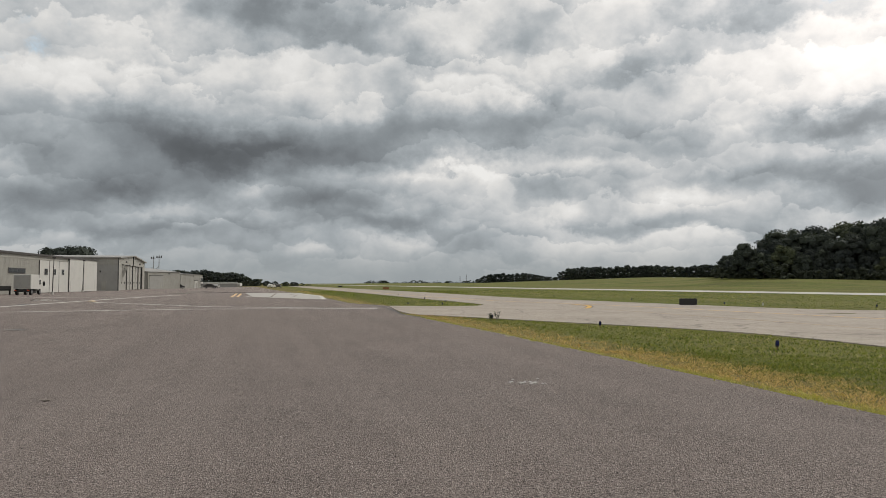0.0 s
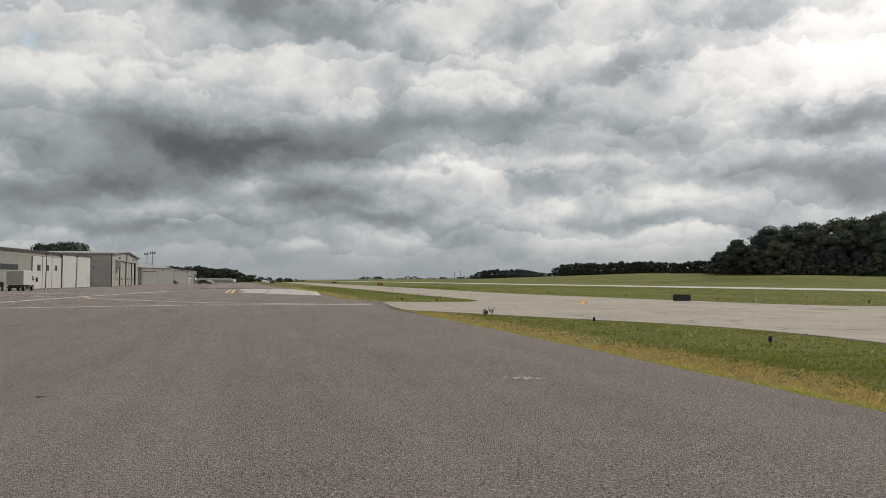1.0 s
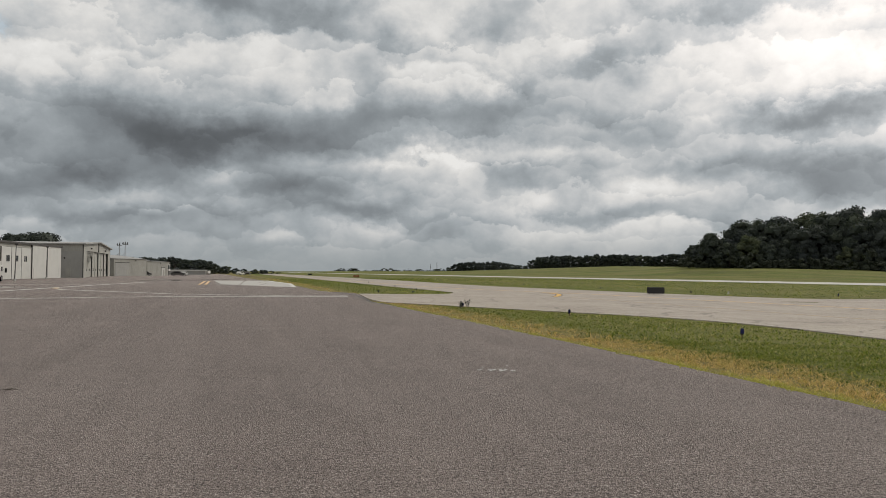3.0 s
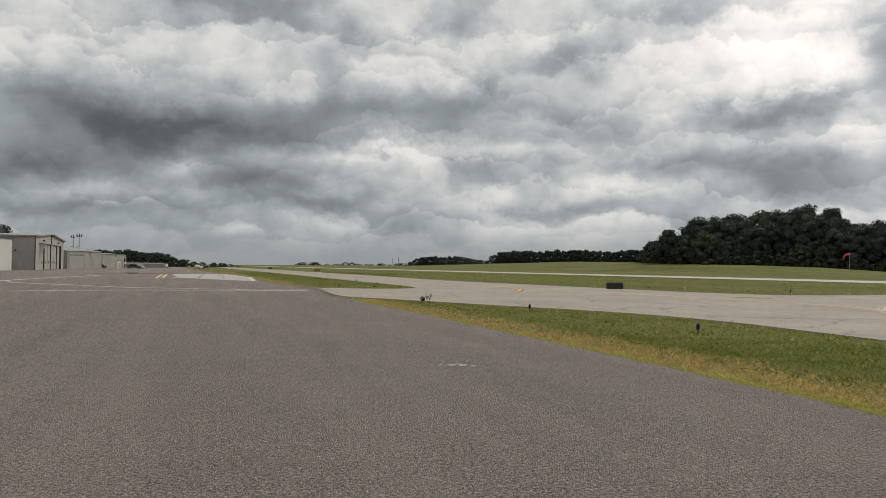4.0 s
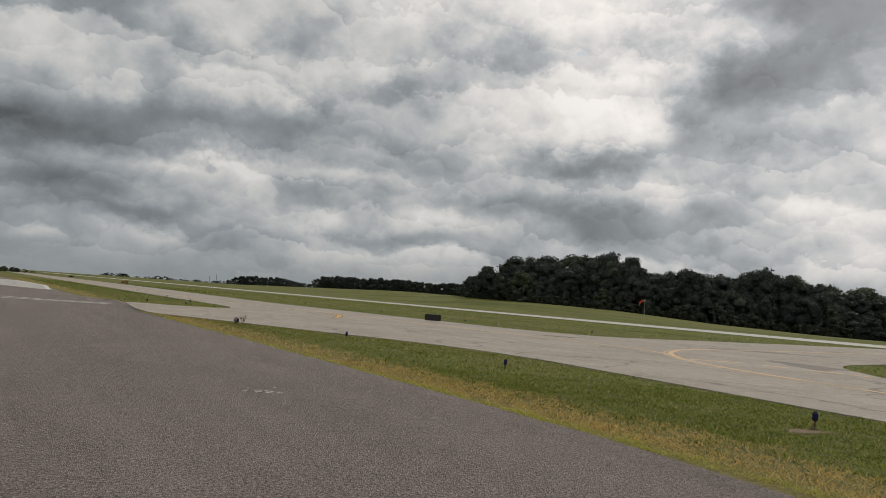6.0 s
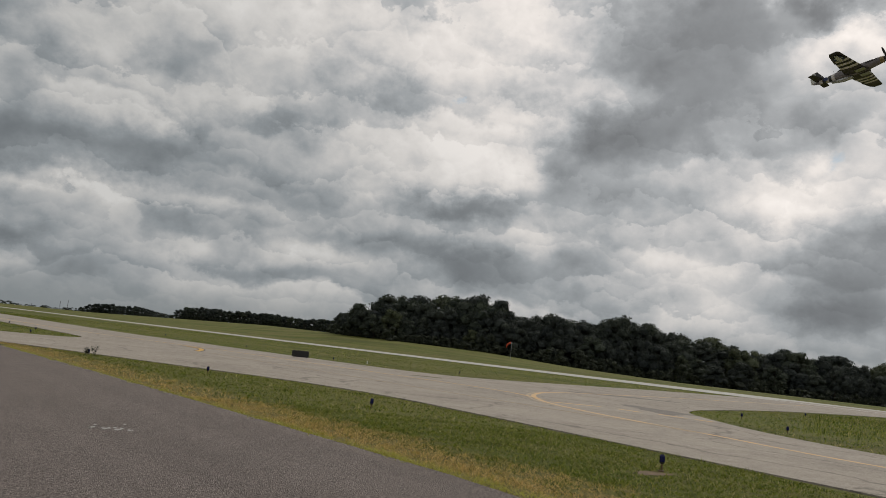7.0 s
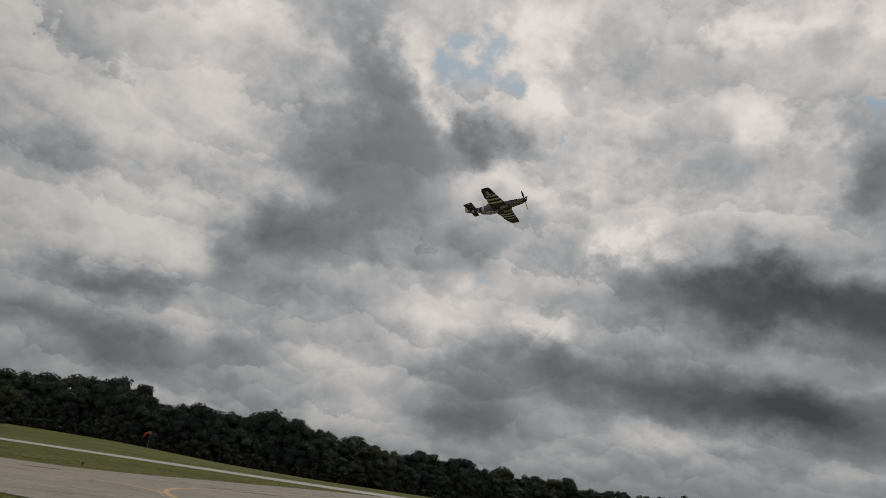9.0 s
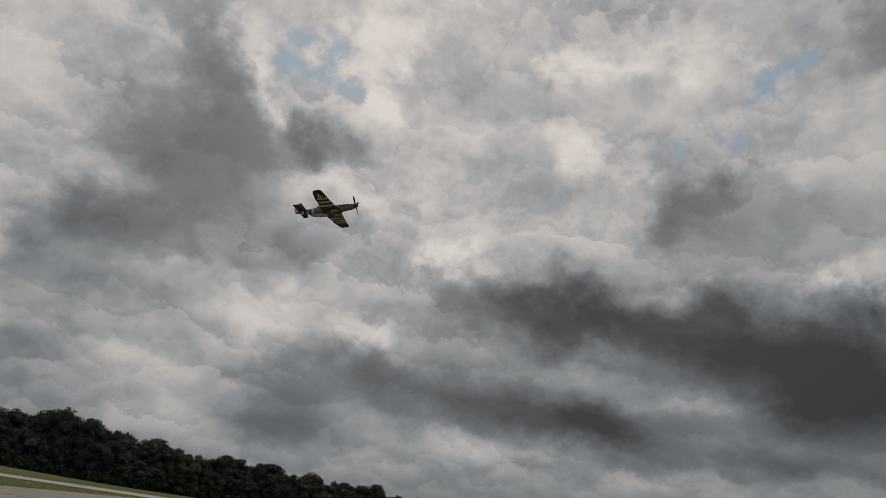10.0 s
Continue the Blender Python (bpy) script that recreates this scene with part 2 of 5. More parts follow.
def build_asphalt(n, place):
    stones = n.n("ShaderNodeTexVoronoi")
    n.link(place, stones.inputs["Vector"])
    stones.inputs["Scale"].default_value = 70
    grit = n.math("MULTIPLY_ADD", n.noise(place, 75, 3.0, 0.75).outputs[0], 0.5, n.math("MULTIPLY", n.noise(place, 28, 5.0, 0.8).outputs[0], 0.5))
    patch = n.noise(place, 0.35, 6.0, 0.65).outputs[0]
    x, y, _ = n.split(place)
    # paver lanes and wheel tracks run up the apron
    lane_x = n.math("MULTIPLY_ADD", y, 0.24, x)
    lane = n.noise(n.xyz(lane_x, n.math("MULTIPLY", y, 0.04), 0.0), 0.9, 6.0, 0.65).outputs[0]
    tone = n.math("MULTIPLY_ADD", n.math("SUBTRACT", grit, 0.5), 1.7, n.math("MULTIPLY_ADD", patch, 0.06, n.math("MULTIPLY_ADD", lane, 0.10, n.math("MULTIPLY_ADD", n.noise(place, 4.0, 5.0, 0.7).outputs[0], 0.10, 0.412))))
    col = n.ramp(tone, [(0.40, (0.047, 0.039, 0.036)), (0.48, (0.146, 0.121, 0.108)), (0.55, (0.237, 0.199, 0.178)), (0.63, (0.355, 0.300, 0.269)), (0.76, (0.54, 0.48, 0.43))])
    speck = n.math("GREATER_THAN", n.split(stones.outputs["Color"])[0], 0.97)
    col = n.mix(n.math("MULTIPLY", speck, 0.55), col, (0.56, 0.52, 0.47))
    pits = n.range(n.noise(place, 30, 4.0, 0.75).outputs[0], 0.43, 0.36)
    col = n.mix(n.math("MULTIPLY", pits, 0.9), col, (0.018, 0.017, 0.017))
    return {"color": col, "height": n.math("ADD", grit, stones.outputs["Distance"]), "strength": 1.0, "deep": 0.018}


def build_taxiway(n, place):
    grit = n.math("MULTIPLY_ADD", n.noise(place, 38, 3.0, 0.75).outputs[0], 0.6, n.math("MULTIPLY", n.noise(place, 11, 5.0, 0.8).outputs[0], 0.6))
    grit = n.math("SUBTRACT", grit, 0.1)
    patch = n.noise(place, 0.22, 6.0, 0.62).outputs[0]
    fine = n.noise(place, 2.2, 5.0, 0.6).outputs[0]
    tone = n.math("MULTIPLY_ADD", grit, 0.75, n.math("MULTIPLY_ADD", patch, 0.22, n.math("MULTIPLY_ADD", fine, 0.2, -0.06)))
    col = n.ramp(tone, [(0.36, (0.16, 0.138, 0.116)), (0.52, (0.362, 0.318, 0.268)), (0.70, (0.53, 0.468, 0.395))])
    # tyre marks run along the taxiway, cracks wander over it
    along = n.vec("MULTIPLY", place, (1.0, 0.05, 1.0))
    tyre = n.range(n.noise(along, 0.8, 4.0, 0.6).outputs[0], 0.6, 0.75)
    col = n.mix(n.math("MULTIPLY", tyre, 0.2), col, (0.12, 0.115, 0.11))
    cells = n.n("ShaderNodeTexVoronoi", feature="DISTANCE_TO_EDGE")
    n.link(n.vec("ADD", place, n.vec("MULTIPLY", n.noise(place, 0.6, 4.0).outputs["Color"], (2.5, 2.5, 0))), cells.inputs["Vector"])
    cells.inputs["Scale"].default_value = 0.16
    crack = n.range(cells.outputs["Distance"], 0.012, 0.004)
    col = n.mix(n.math("MULTIPLY", crack, 0.4), col, (0.07, 0.065, 0.06))
    return {"color": col, "height": grit, "strength": 0.4, "deep": 0.006}


def across(n, place):
    """Distance from the apron's edge line, metres."""
    x, y, _ = n.split(place)
    return n.math("MULTIPLY_ADD", x, 0.9723, n.math("MULTIPLY_ADD", y, 0.2334, -7.65))


def build_grass(n, place):
    big = n.noise(place, 0.12, 5.0, 0.6).outputs[0]
    mid = n.noise(place, 1.4, 5.0, 0.65).outputs[0]
    fine = n.noise(place, 18.0, 4.0, 0.7).outputs[0]
    tone = n.math("MULTIPLY_ADD", fine, 0.45, n.math("MULTIPLY_ADD", mid, 0.3, n.math("MULTIPLY", big, 0.25)))
    col = n.ramp(tone, [(0.32, (0.026, 0.038, 0.005)), (0.5, (0.090, 0.112, 0.015)), (0.68, (0.20, 0.215, 0.04))])
    dry = n.math("MULTIPLY_ADD", n.math("SUBTRACT", mid, 0.5), 4.0, across(n, place))
    dry = n.range(dry, 3.4, 0.4)
    straw = n.ramp(fine, [(0.3, (0.10, 0.075, 0.028)), (0.7, (0.34, 0.26, 0.11))])
    col = n.mix(n.math("MULTIPLY", dry, 0.7), col, straw)
    far = n.range(n.noise(place, 0.045, 7.0, 0.68).outputs[0], 0.42, 0.66)
    col = n.mix(n.math("MULTIPLY", far, 0.55), col, (0.135, 0.112, 0.04))
    # mower passes and dry ground lie along the runway
    x, y, _ = n.split(place)
    beside = n.math("MULTIPLY_ADD", x, 0.9681, n.math("MULTIPLY", y, 0.2504))
    ahead_of = n.math("MULTIPLY_ADD", x, -0.2504, n.math("MULTIPLY", y, 0.9681))
    pass_mark = n.noise(n.xyz(beside, n.math("MULTIPLY", ahead_of, 0.06), 0.0), 0.11, 6.0, 0.7).outputs[0]
    col = n.mix(n.range(pass_mark, 0.40, 0.62, 0.0, 0.6), col, (0.19, 0.17, 0.055))
    col = n.mix(n.range(pass_mark, 0.48, 0.34, 0.0, 0.5), col, (0.045, 0.062, 0.010))
    return {"color": col, "height": n.math("ADD", fine, mid), "strength": 0.9, "deep": 0.05}


def build_blade(n, place):
    mid = n.noise(place, 1.4, 5.0, 0.65).outputs[0]
    each = n.n("ShaderNodeNewGeometry").outputs["Random Per Island"]
    col = n.ramp(each, [(0.0, (0.026, 0.042, 0.007)), (0.35, (0.098, 0.142, 0.013)), (0.74, (0.215, 0.265, 0.032)), (0.90, (0.34, 0.32, 0.11)), (1.0, (0.62, 0.55, 0.28))])
    dry = n.math("MULTIPLY_ADD", n.math("SUBTRACT", mid, 0.5), 4.0, across(n, place))
    dry = n.math("MULTIPLY_ADD", n.math("SUBTRACT", each, 0.5), 1.0, n.range(dry, 3.4, 0.5))
    straw = n.ramp(each, [(0.0, (0.30, 0.19, 0.07)), (0.6, (0.74, 0.53, 0.25)), (1.0, (0.30, 0.30, 0.06))])
    col = n.mix(n.range(dry, 0.45, 0.75), col, straw)
    lush = n.range(n.math("MULTIPLY_ADD", each, 0.35, across(n, place)), 0.62, 0.35)
    return {"color": n.mix(n.math("MULTIPLY", lush, 0.8), col, (0.41, 0.43, 0.10))}


def build_leaf(n, place):
    each = n.n("ShaderNodeNewGeometry").outputs["Random Per Island"]
    tree = n.n("ShaderNodeObjectInfo").outputs["Random"]
    # blue is raised in the leaf colours to stand in for aerial haze
    col = n.ramp(each, [(0.0, (0.029, 0.035, 0.034)), (0.6, (0.052, 0.060, 0.054)), (1.0, (0.090, 0.098, 0.080))])
    tint = n.ramp(tree, [(0.0, (0.7, 0.75, 0.8)), (0.4, (0.95, 0.97, 1.0)), (0.85, (1.05, 1.1, 0.95)), (1.0, (1.5, 1.5, 0.95))])
    return {"color": n.mix(1.0, col, tint, "MULTIPLY")}


def build_siding(n, place):
    big = n.noise(place, 0.5, 5.0, 0.6).outputs[0]
    fine = n.noise(n.vec("MULTIPLY", place, (1, 1, 0.15)), 6, 3.0, 0.6).outputs[0]
    tone = n.math("MULTIPLY_ADD", fine, 0.5, n.math("MULTIPLY", big, 0.5))
    return {"color": n.ramp(tone, [(0.3, (0.28, 0.272, 0.24)), (0.6, (0.37, 0.36, 0.32))])}


asphalt = material("asphalt", build_asphalt, 0.92, spec=0.15)
taxi_pave = material("light_pavement", build_taxiway, 0.9, spec=0.15)
grass_mat = material("grass", build_grass, 0.9, spec=0.15)
blade_mat = material("grass_blade", build_blade, 0.7, spec=0.25)
leaf_mat = material("leaf", build_leaf, 0.75, spec=0.2)


def lit_through(m, share, tint):
    """Lets part of the light pass through thin leaves."""
    n = Nodes(m.node_tree)
    p, out = m.node_tree.nodes["Principled BSDF"], m.node_tree.nodes["Material Output"]
    thin, both = n.n("ShaderNodeBsdfTranslucent"), n.n("ShaderNodeMixShader")
    n.link(n.mix(1.0, p.inputs["Base Color"].links[0].from_socket, tint, "MULTIPLY"), thin.inputs["Color"])
    both.inputs[0].default_value = share
    n.link(p.outputs[0], both.inputs[1])
    n.link(thin.outputs[0], both.inputs[2])
    n.link(both.outputs[0], out.inputs["Surface"])


def build_pale_leaf(n, place):
    each = n.n("ShaderNodeNewGeometry").outputs["Random Per Island"]
    return {"color": n.ramp(each, [(0.0, (0.03, 0.037, 0.026)), (0.6, (0.055, 0.064, 0.043)), (1.0, (0.10, 0.11, 0.08))])}


pale_leaf = material("pale_leaf", build_pale_leaf, 0.75, spec=0.2)
lit_through(blade_mat, 0.40, (1.25, 1.2, 0.8))
lit_through(leaf_mat, 0.2, (1.1, 1.2, 0.7))
bark_mat = painted("bark", (0.07, 0.055, 0.042), 0.9, wear=0.2, scale=3, bump=0.6)
siding_mat = material("siding", build_siding, 0.55)
white_paint = painted("white_sheet", (0.53, 0.52, 0.48), 0.5, wear=0.06, scale=0.6)
grey_sheet = painted("grey_sheet", (0.33, 0.325, 0.30), 0.55, wear=0.08, scale=0.6)
# also colours the sheet that stands for the gabled hangar's inner shade
dark_trim = painted("dark_trim", (0.06, 0.055, 0.05), 0.6)
roof_mat = painted("roof_sheet", (0.30, 0.29, 0.27), 0.5, wear=0.1, scale=0.4)
# window glass, and the dark slabs that stand for shade in bay and doorway
dark_glass = painted("dark_glass", (0.02, 0.022, 0.025), 0.15)
black_paint = painted("black_paint", (0.012, 0.012, 0.012), 0.55)
steel = painted("galvanised_steel", (0.35, 0.35, 0.35), 0.45, 0.8)
road_white = painted("road_white", (0.62, 0.60, 0.55), 0.8, wear=0.2, scale=2.0, bump=0.3)
faded_white = painted("faded_white", (0.36, 0.345, 0.32), 0.85, wear=0.2, scale=6.0)
concrete = painted("concrete", (0.43, 0.41, 0.37), 0.85, wear=0.12, scale=1.2, bump=0.3)
orange_cloth = painted("orange_cloth", (0.75, 0.10, 0.04), 0.8)
tyre_rubber = painted("tyre_rubber", (0.018, 0.018, 0.018), 0.85)
clay = painted("clay", (0.17, 0.11, 0.055), 0.9, wear=0.2, scale=3)


def build_yellow(n, place):
    worn = n.noise(place, 3.0, 5.0, 0.65).outputs[0]
    return {"color": n.ramp(worn, [(0.35, (0.52, 0.40, 0.26)), (0.6, (0.70, 0.44, 0.19))])}


def build_blue_lens(n, place):
    return {"color": n.mix(n.noise(place, 30, 2.0).outputs[0], (0.004, 0.005, 0.03), (0.008, 0.012, 0.11))}


def build_water(n, place):
    return {"color": n.mix(n.noise(place, 0.8, 3.0).outputs[0], (0.03, 0.028, 0.026), (0.06, 0.056, 0.052)), "rough": n.range(n.noise(place, 0.5, 4.0).outputs[0], 0.4, 0.65, 0.02, 0.08)}


water = material("puddle_water", build_water, 0.05)
road_yellow = material("road_yellow", build_yellow, 0.8)
blue_lens = material("blue_lens", build_blue_lens, 0.15)

# ---- building blocks ----


def part(name, bm, mat, parent=None, label="", smooth=False):
    """Links a bmesh as one mesh object, under parent if given."""
    mesh = bpy.data.meshes.new(name)
    bmesh.ops.recalc_face_normals(bm, faces=bm.faces)
    bm.to_mesh(mesh)
    bm.free()
    return link_mesh(name, mesh, mat, parent, label, smooth)


def link_mesh(name, mesh, mat, parent=None, label="", smooth=False):
    if mat:
        mesh.materials.append(mat)
    if smooth:
        mesh.polygons.foreach_set("use_smooth", [True] * len(mesh.polygons))
    ob = new(name, mesh)
    if parent is not None:
        ob.parent = parent
    if label:
        tagged(ob, label)
    return ob


def thing(name, label, category, m=None, group="", kind=""):
    ob = new(name)
    if m is not None:
        ob.matrix_basis = m
    return tagged(ob, label, category, group, kind)


def add_box(bm, x0, x1, y0, y1, z0, z1, bevel=0.0):
    r = bmesh.ops.create_cube(bm, size=1.0, matrix=Matrix.LocRotScale(((x0 + x1) / 2, (y0 + y1) / 2, (z0 + z1) / 2), None, (x1 - x0, y1 - y0, z1 - z0)))
    if bevel:
        edges = {e for v in r["verts"] for e in v.link_edges}
        bmesh.ops.bevel(bm, geom=list(edges), offset=bevel, segments=1, affect="EDGES")
    return bm


def box(x0, x1, y0, y1, z0, z1, bevel=0.0):
    return add_box(bmesh.new(), x0, x1, y0, y1, z0, z1, bevel)


def add_tube(bm, p0, p1, r0, r1=None, sides=10):
    p0, p1 = Vector(p0), Vector(p1)
    d = p1 - p0
    m = Matrix.Translation((p0 + p1) / 2) @ d.to_track_quat("Z", "Y").to_matrix().to_4x4()
    bmesh.ops.create_cone(bm, cap_ends=True, segments=sides, radius1=r0, radius2=r0 if r1 is None else r1, depth=d.length, matrix=m)
    return bm


def tube(p0, p1, r0, r1=None, sides=10):
    return add_tube(bmesh.new(), p0, p1, r0, r1, sides)


def slab(points, top, thick):
    """A flat plate of the given outline, seen edges and all."""
    bm = bmesh.new()
    lower = [bm.verts.new((x, y, top - thick)) for x, y in points]
    upper = [bm.verts.new((x, y, top)) for x, y in points]
    bm.faces.new(upper)
    bm.faces.new(lower[::-1])
    for i in range(len(points)):
        j = (i + 1) % len(points)
        bm.faces.new((lower[i], lower[j], upper[j], upper[i]))
    bmesh.ops.triangulate(bm, faces=[f for f in bm.faces if len(f.verts) > 4])
    return bm


def rounded(points, times=2):
    """Corner cutting, for curbs and fillets that curve."""
    for _ in range(times):
        out = []
        for (x0, y0), (x1, y1) in zip(points, points[1:] + points[:1]):
            out += [(x0 * 0.75 + x1 * 0.25, y0 * 0.75 + y1 * 0.25), (x0 * 0.25 + x1 * 0.75, y0 * 0.25 + y1 * 0.75)]
        points = out
    return points


def stripe(points, width, top):
    """A painted line along a path, its foot sunk into the pavement."""
    left, right = [], []
    for i, (x, y) in enumerate(points):
        x0, y0 = points[max(i - 1, 0)]
        x1, y1 = points[min(i + 1, len(points) - 1)]
        d = math.hypot(x1 - x0, y1 - y0)
        nx, ny = -(y1 - y0) / d * width / 2, (x1 - x0) / d * width / 2
        left.append((x + nx, y + ny))
        right.append((x - nx, y - ny))
    bm = bmesh.new()
    a = [bm.verts.new((*p, top)) for p in left]
    b = [bm.verts.new((*p, top)) for p in right]
    for i in range(len(a) - 1):
        bm.faces.new((a[i], a[i + 1], b[i + 1], b[i]))
    bmesh.ops.extrude_face_region(bm, geom=list(bm.faces))
    bm.verts.ensure_lookup_table()
    for v in bm.verts[: 2 * len(a)]:
        v.co.z = -0.002
    return bm


def bent(points, steps=6):
    """A smooth open path through the points."""
    out = []
    for i in range(len(points) - 1):
        p = [Vector(points[max(0, min(len(points) - 1, i + k))]) for k in (-1, 0, 1, 2)]
        for s in range(steps):
            t = s / steps
            out.append(tuple(0.5 * (2 * p[1] + (p[2] - p[0]) * t + (2 * p[0] - 5 * p[1] + 4 * p[2] - p[3]) * t * t + (3 * p[1] - p[0] - 3 * p[2] + p[3]) * t ** 3)))
    return out + [tuple(points[-1])]


def polar(bearing, far, z=0.0):
    b = radians(bearing)
    return Vector((math.sin(b) * far, math.cos(b) * far, z))


def table(rows, v):
    return float(np.interp(v, [r[0] for r in rows], [r[1] for r in rows]))


# ---- the lie of the land ----
ALONG, ASIDE = Vector((-0.2504, 0.9681)), Vector((0.9681, 0.2504))
WOOD_EDGE = [(-40, 700), (0, 900), (12, 850), (19, 800), (20, 290), (25, 262), (30, 250), (40, 240), (46, 245), (54, 262), (60, 285), (66, 320), (75, 380), (110, 450), (180, 500)]
FOOT_RISE = [(-12, 0.0), (2.8, 0.04), (9, 0.25), (15, 0.45), (19.7, 0.42), (26, 0.32), (31.5, 0.2), (38, -0.25), (42, -0.4), (46, -0.55), (54, -0.7), (60, -0.86), (66, -0.8), (75, -0.7), (110, -0.3)]
SLOPE_ENDS = [(-12, 900), (2, 900), (9, 700), (15, 450), (20, 300), (25, 255), (40, 235), (60, 270), (110, 420)]
LEVEL_AFTER = [(-12, 950), (19.5, 900), (20.5, 420), (60, 420), (110, 480)]


def smooth_step(v, lo, hi):
    s = min(max((v - lo) / (hi - lo), 0.0), 1.0)
    return s * s * (3 - 2 * s)


def ground_height(x, y):
    """Level by the apron and runway; beyond the runway it climbs to the woods in the north-east and falls in the east."""
    bearing, far = math.degrees(math.atan2(x, y)), math.hypot(x, y)
    off = x * ASIDE.x + y * ASIDE.y
    if bearing < -12 or off < 117:
        return 0.0
    b = radians(bearing)
    near = 117 / max(math.sin(b) * ASIDE.x + math.cos(b) * ASIDE.y, 0.05)
    rise = EYE + min(far, table(LEVEL_AFTER, bearing)) * math.tan(radians(table(FOOT_RISE, bearing)))
    return rise * smooth_step(far, near, max(table(SLOPE_ENDS, bearing), near + 40)) * smooth_step(bearing, -12, -5)


def build_ground():
    bearings = [-180 + 4 * i for i in range(36)] + [-36 + 0.8 * i for i in range(175)] + [104 + 4 * i for i in range(19)]
    radii = [0.0] + list(np.geomspace(3, 4800, 110))
    verts, faces = [], []
    for r in radii[1:]:
        for b in bearings:
            p = polar(b, r)
            verts.append((p.x, p.y, ground_height(p.x, p.y) - 0.03))
    n = len(bearings)
    verts.append((0, 0, -0.03))
    for i in range(n):
        faces.append((len(verts) - 1, (i + 1) % n, i))
    for k in range(len(radii) - 2):
        for i in range(n):
            j = (i + 1) % n
            faces.append((k * n + i, k * n + j, (k + 1) * n + j, (k + 1) * n + i))
    mesh = bpy.data.meshes.new("ground")
    mesh.from_pydata(verts, [], faces)
    ob = link_mesh("ground", mesh, grass_mat, smooth=True)
    return tagged(ob, "mown green airfield grass rising to wooded ground", "ground", kind="structure")


build_ground()

apron_outline = [(11, -30), (5.55, 9.5), (4.75, 13), (3.55, 18.2), (1.5, 26.9), (-1.1, 37.2), (-2.2, 41), (-3.9, 55), (-4.4, 57.6), (-7.9, 64),
                 (-16.9, 101), (-26, 133), (-46, 205), (-72, 300), (-96, 390), (-150, 390), (-120, 200), (-95, 90), (-95, -40)]
apron = tagged(part("apron", slab(apron_outline, 0.0, 0.2), asphalt), "weathered grey asphalt apron with worn paint", "apron", kind="structure")

taxi_outline = rounded([(22.5, -40), (13.2, 9), (11.9, 18), (10.9, 24.2), (8.7, 28.4), (5.2, 32.5), (0.5, 38.6), (-2.1, 41.2), (-3.9, 55.2), (-4.1, 57.0), (0.6, 54.6),
                        (3.6, 57.8), (2.2, 66), (-2.2, 82), (-8.6, 110), (-23.6, 172), (-60, 320), (-104, 500), (-92, 500), (-48, 320), (-10.4, 172), (1.4, 122), (7.9, 89), (13, 76),
                        (18.6, 61), (22.8, 50), (25.5, 47), (29, 46.6), (40, 50.8), (56, 57), (77, 62), (84.9, 62), (90, 42), (80, 40.5), (67.5, 40.3), (55, 38), (45.5, 35.5),
                        (35, 31.2), (28, 27.5), (24.6, 21.5), (23.1, 17.7), (22.6, 14), (23.2, 10), (33, -40)], 2)
taxiway = tagged(part("taxiway", slab(taxi_outline, 0.004, 0.2), taxi_pave), "pale concrete-grey taxiway with curved connectors", "taxiway", kind="structure")


def uv(off, along):
    p = ASIDE * off + ALONG * along
    return (p.x, p.y)


runway_pave = painted("runway_concrete", (0.47, 0.45, 0.41), 0.85, wear=0.08, scale=0.15, bump=0.2)
runway = tagged(part("runway", slab([uv(87, -420), uv(87, 1100), uv(104, 1100), uv(104, -420)], 0.0, 0.2), runway_pave), "long pale runway across the field", "runway", kind="structure")

def blot(x, y, wide, long, top, seed, turn=0.0):
    """A flat patch with a wandering outline."""
    r = random.Random(seed)
    pts = []
    for k in range(28):
        t = k / 28 * 2 * math.pi
        q = 0.75 + 0.18 * math.sin(3 * t + seed) + 0.1 * math.sin(7 * t + 2 * seed) + r.uniform(-0.05, 0.05)
        px, py = wide * q * math.cos(t), long * q * math.sin(t)
        pts.append((x + px * math.cos(turn) - py * math.sin(turn), y + px * math.sin(turn) + py * math.cos(turn)))
    return slab(pts, top, 0.01)


# markings
gold_line = painted("fresh_yellow", (0.62, 0.36, 0.06), 0.7)
for path, wide, mat, label in (
    ([uv(88.2, -420), uv(88.2, 1100)], 0.9, road_white, "white painted runway edge line"),
    ([uv(102.8, -420), uv(102.8, 1100)], 0.9, road_white, "white painted runway edge line"),
):
    tagged(part("runway_line", stripe(path, wide, 0.006), mat), label, "marking", kind="structure")

faint_line = painted("faint_line", (0.46, 0.36, 0.25), 0.85, wear=0.2, scale=3.0)
centre = bent([(29.5, -40), (20.2, 4), (18.9, 11.6), (18.7, 14.3), (18.85, 17.4), (18.7, 20.2), (18.8, 23), (19.5, 26.5), (21.1, 29.7), (23.1, 32.4), (26, 35.1), (31, 37.6), (45, 43), (70, 51)])
tagged(part("taxiway_line", stripe(centre, 0.24, 0.006), road_yellow), "worn yellow lead line curving to the runway", "marking", kind="structure")
tagged(part("taxiway_line", stripe([(x - 0.3, y + 0.08) for x, y in centre[24:62]], 0.14, 0.0075), faint_line), "faint old yellow line beside a newer one", "marking", kind="structure")
side = bent([(20.5, 28.2), (21.2, 31.4), (20.9, 34.5), (19.7, 38), (16.5, 47), (12.5, 58), (4.5, 74), (-2, 96), (-17.5, 160), (-54, 310)])
tagged(part("taxiway_line", stripe(side, 0.24, 0.009), road_yellow), "worn yellow taxiway centre line", "marking", kind="structure")
inner = bent([(18.9, 17.2), (18.6, 19.4), (17.5, 21.9), (16.3, 26.1), (15.4, 29), (13.4, 37), (10.2, 49)])
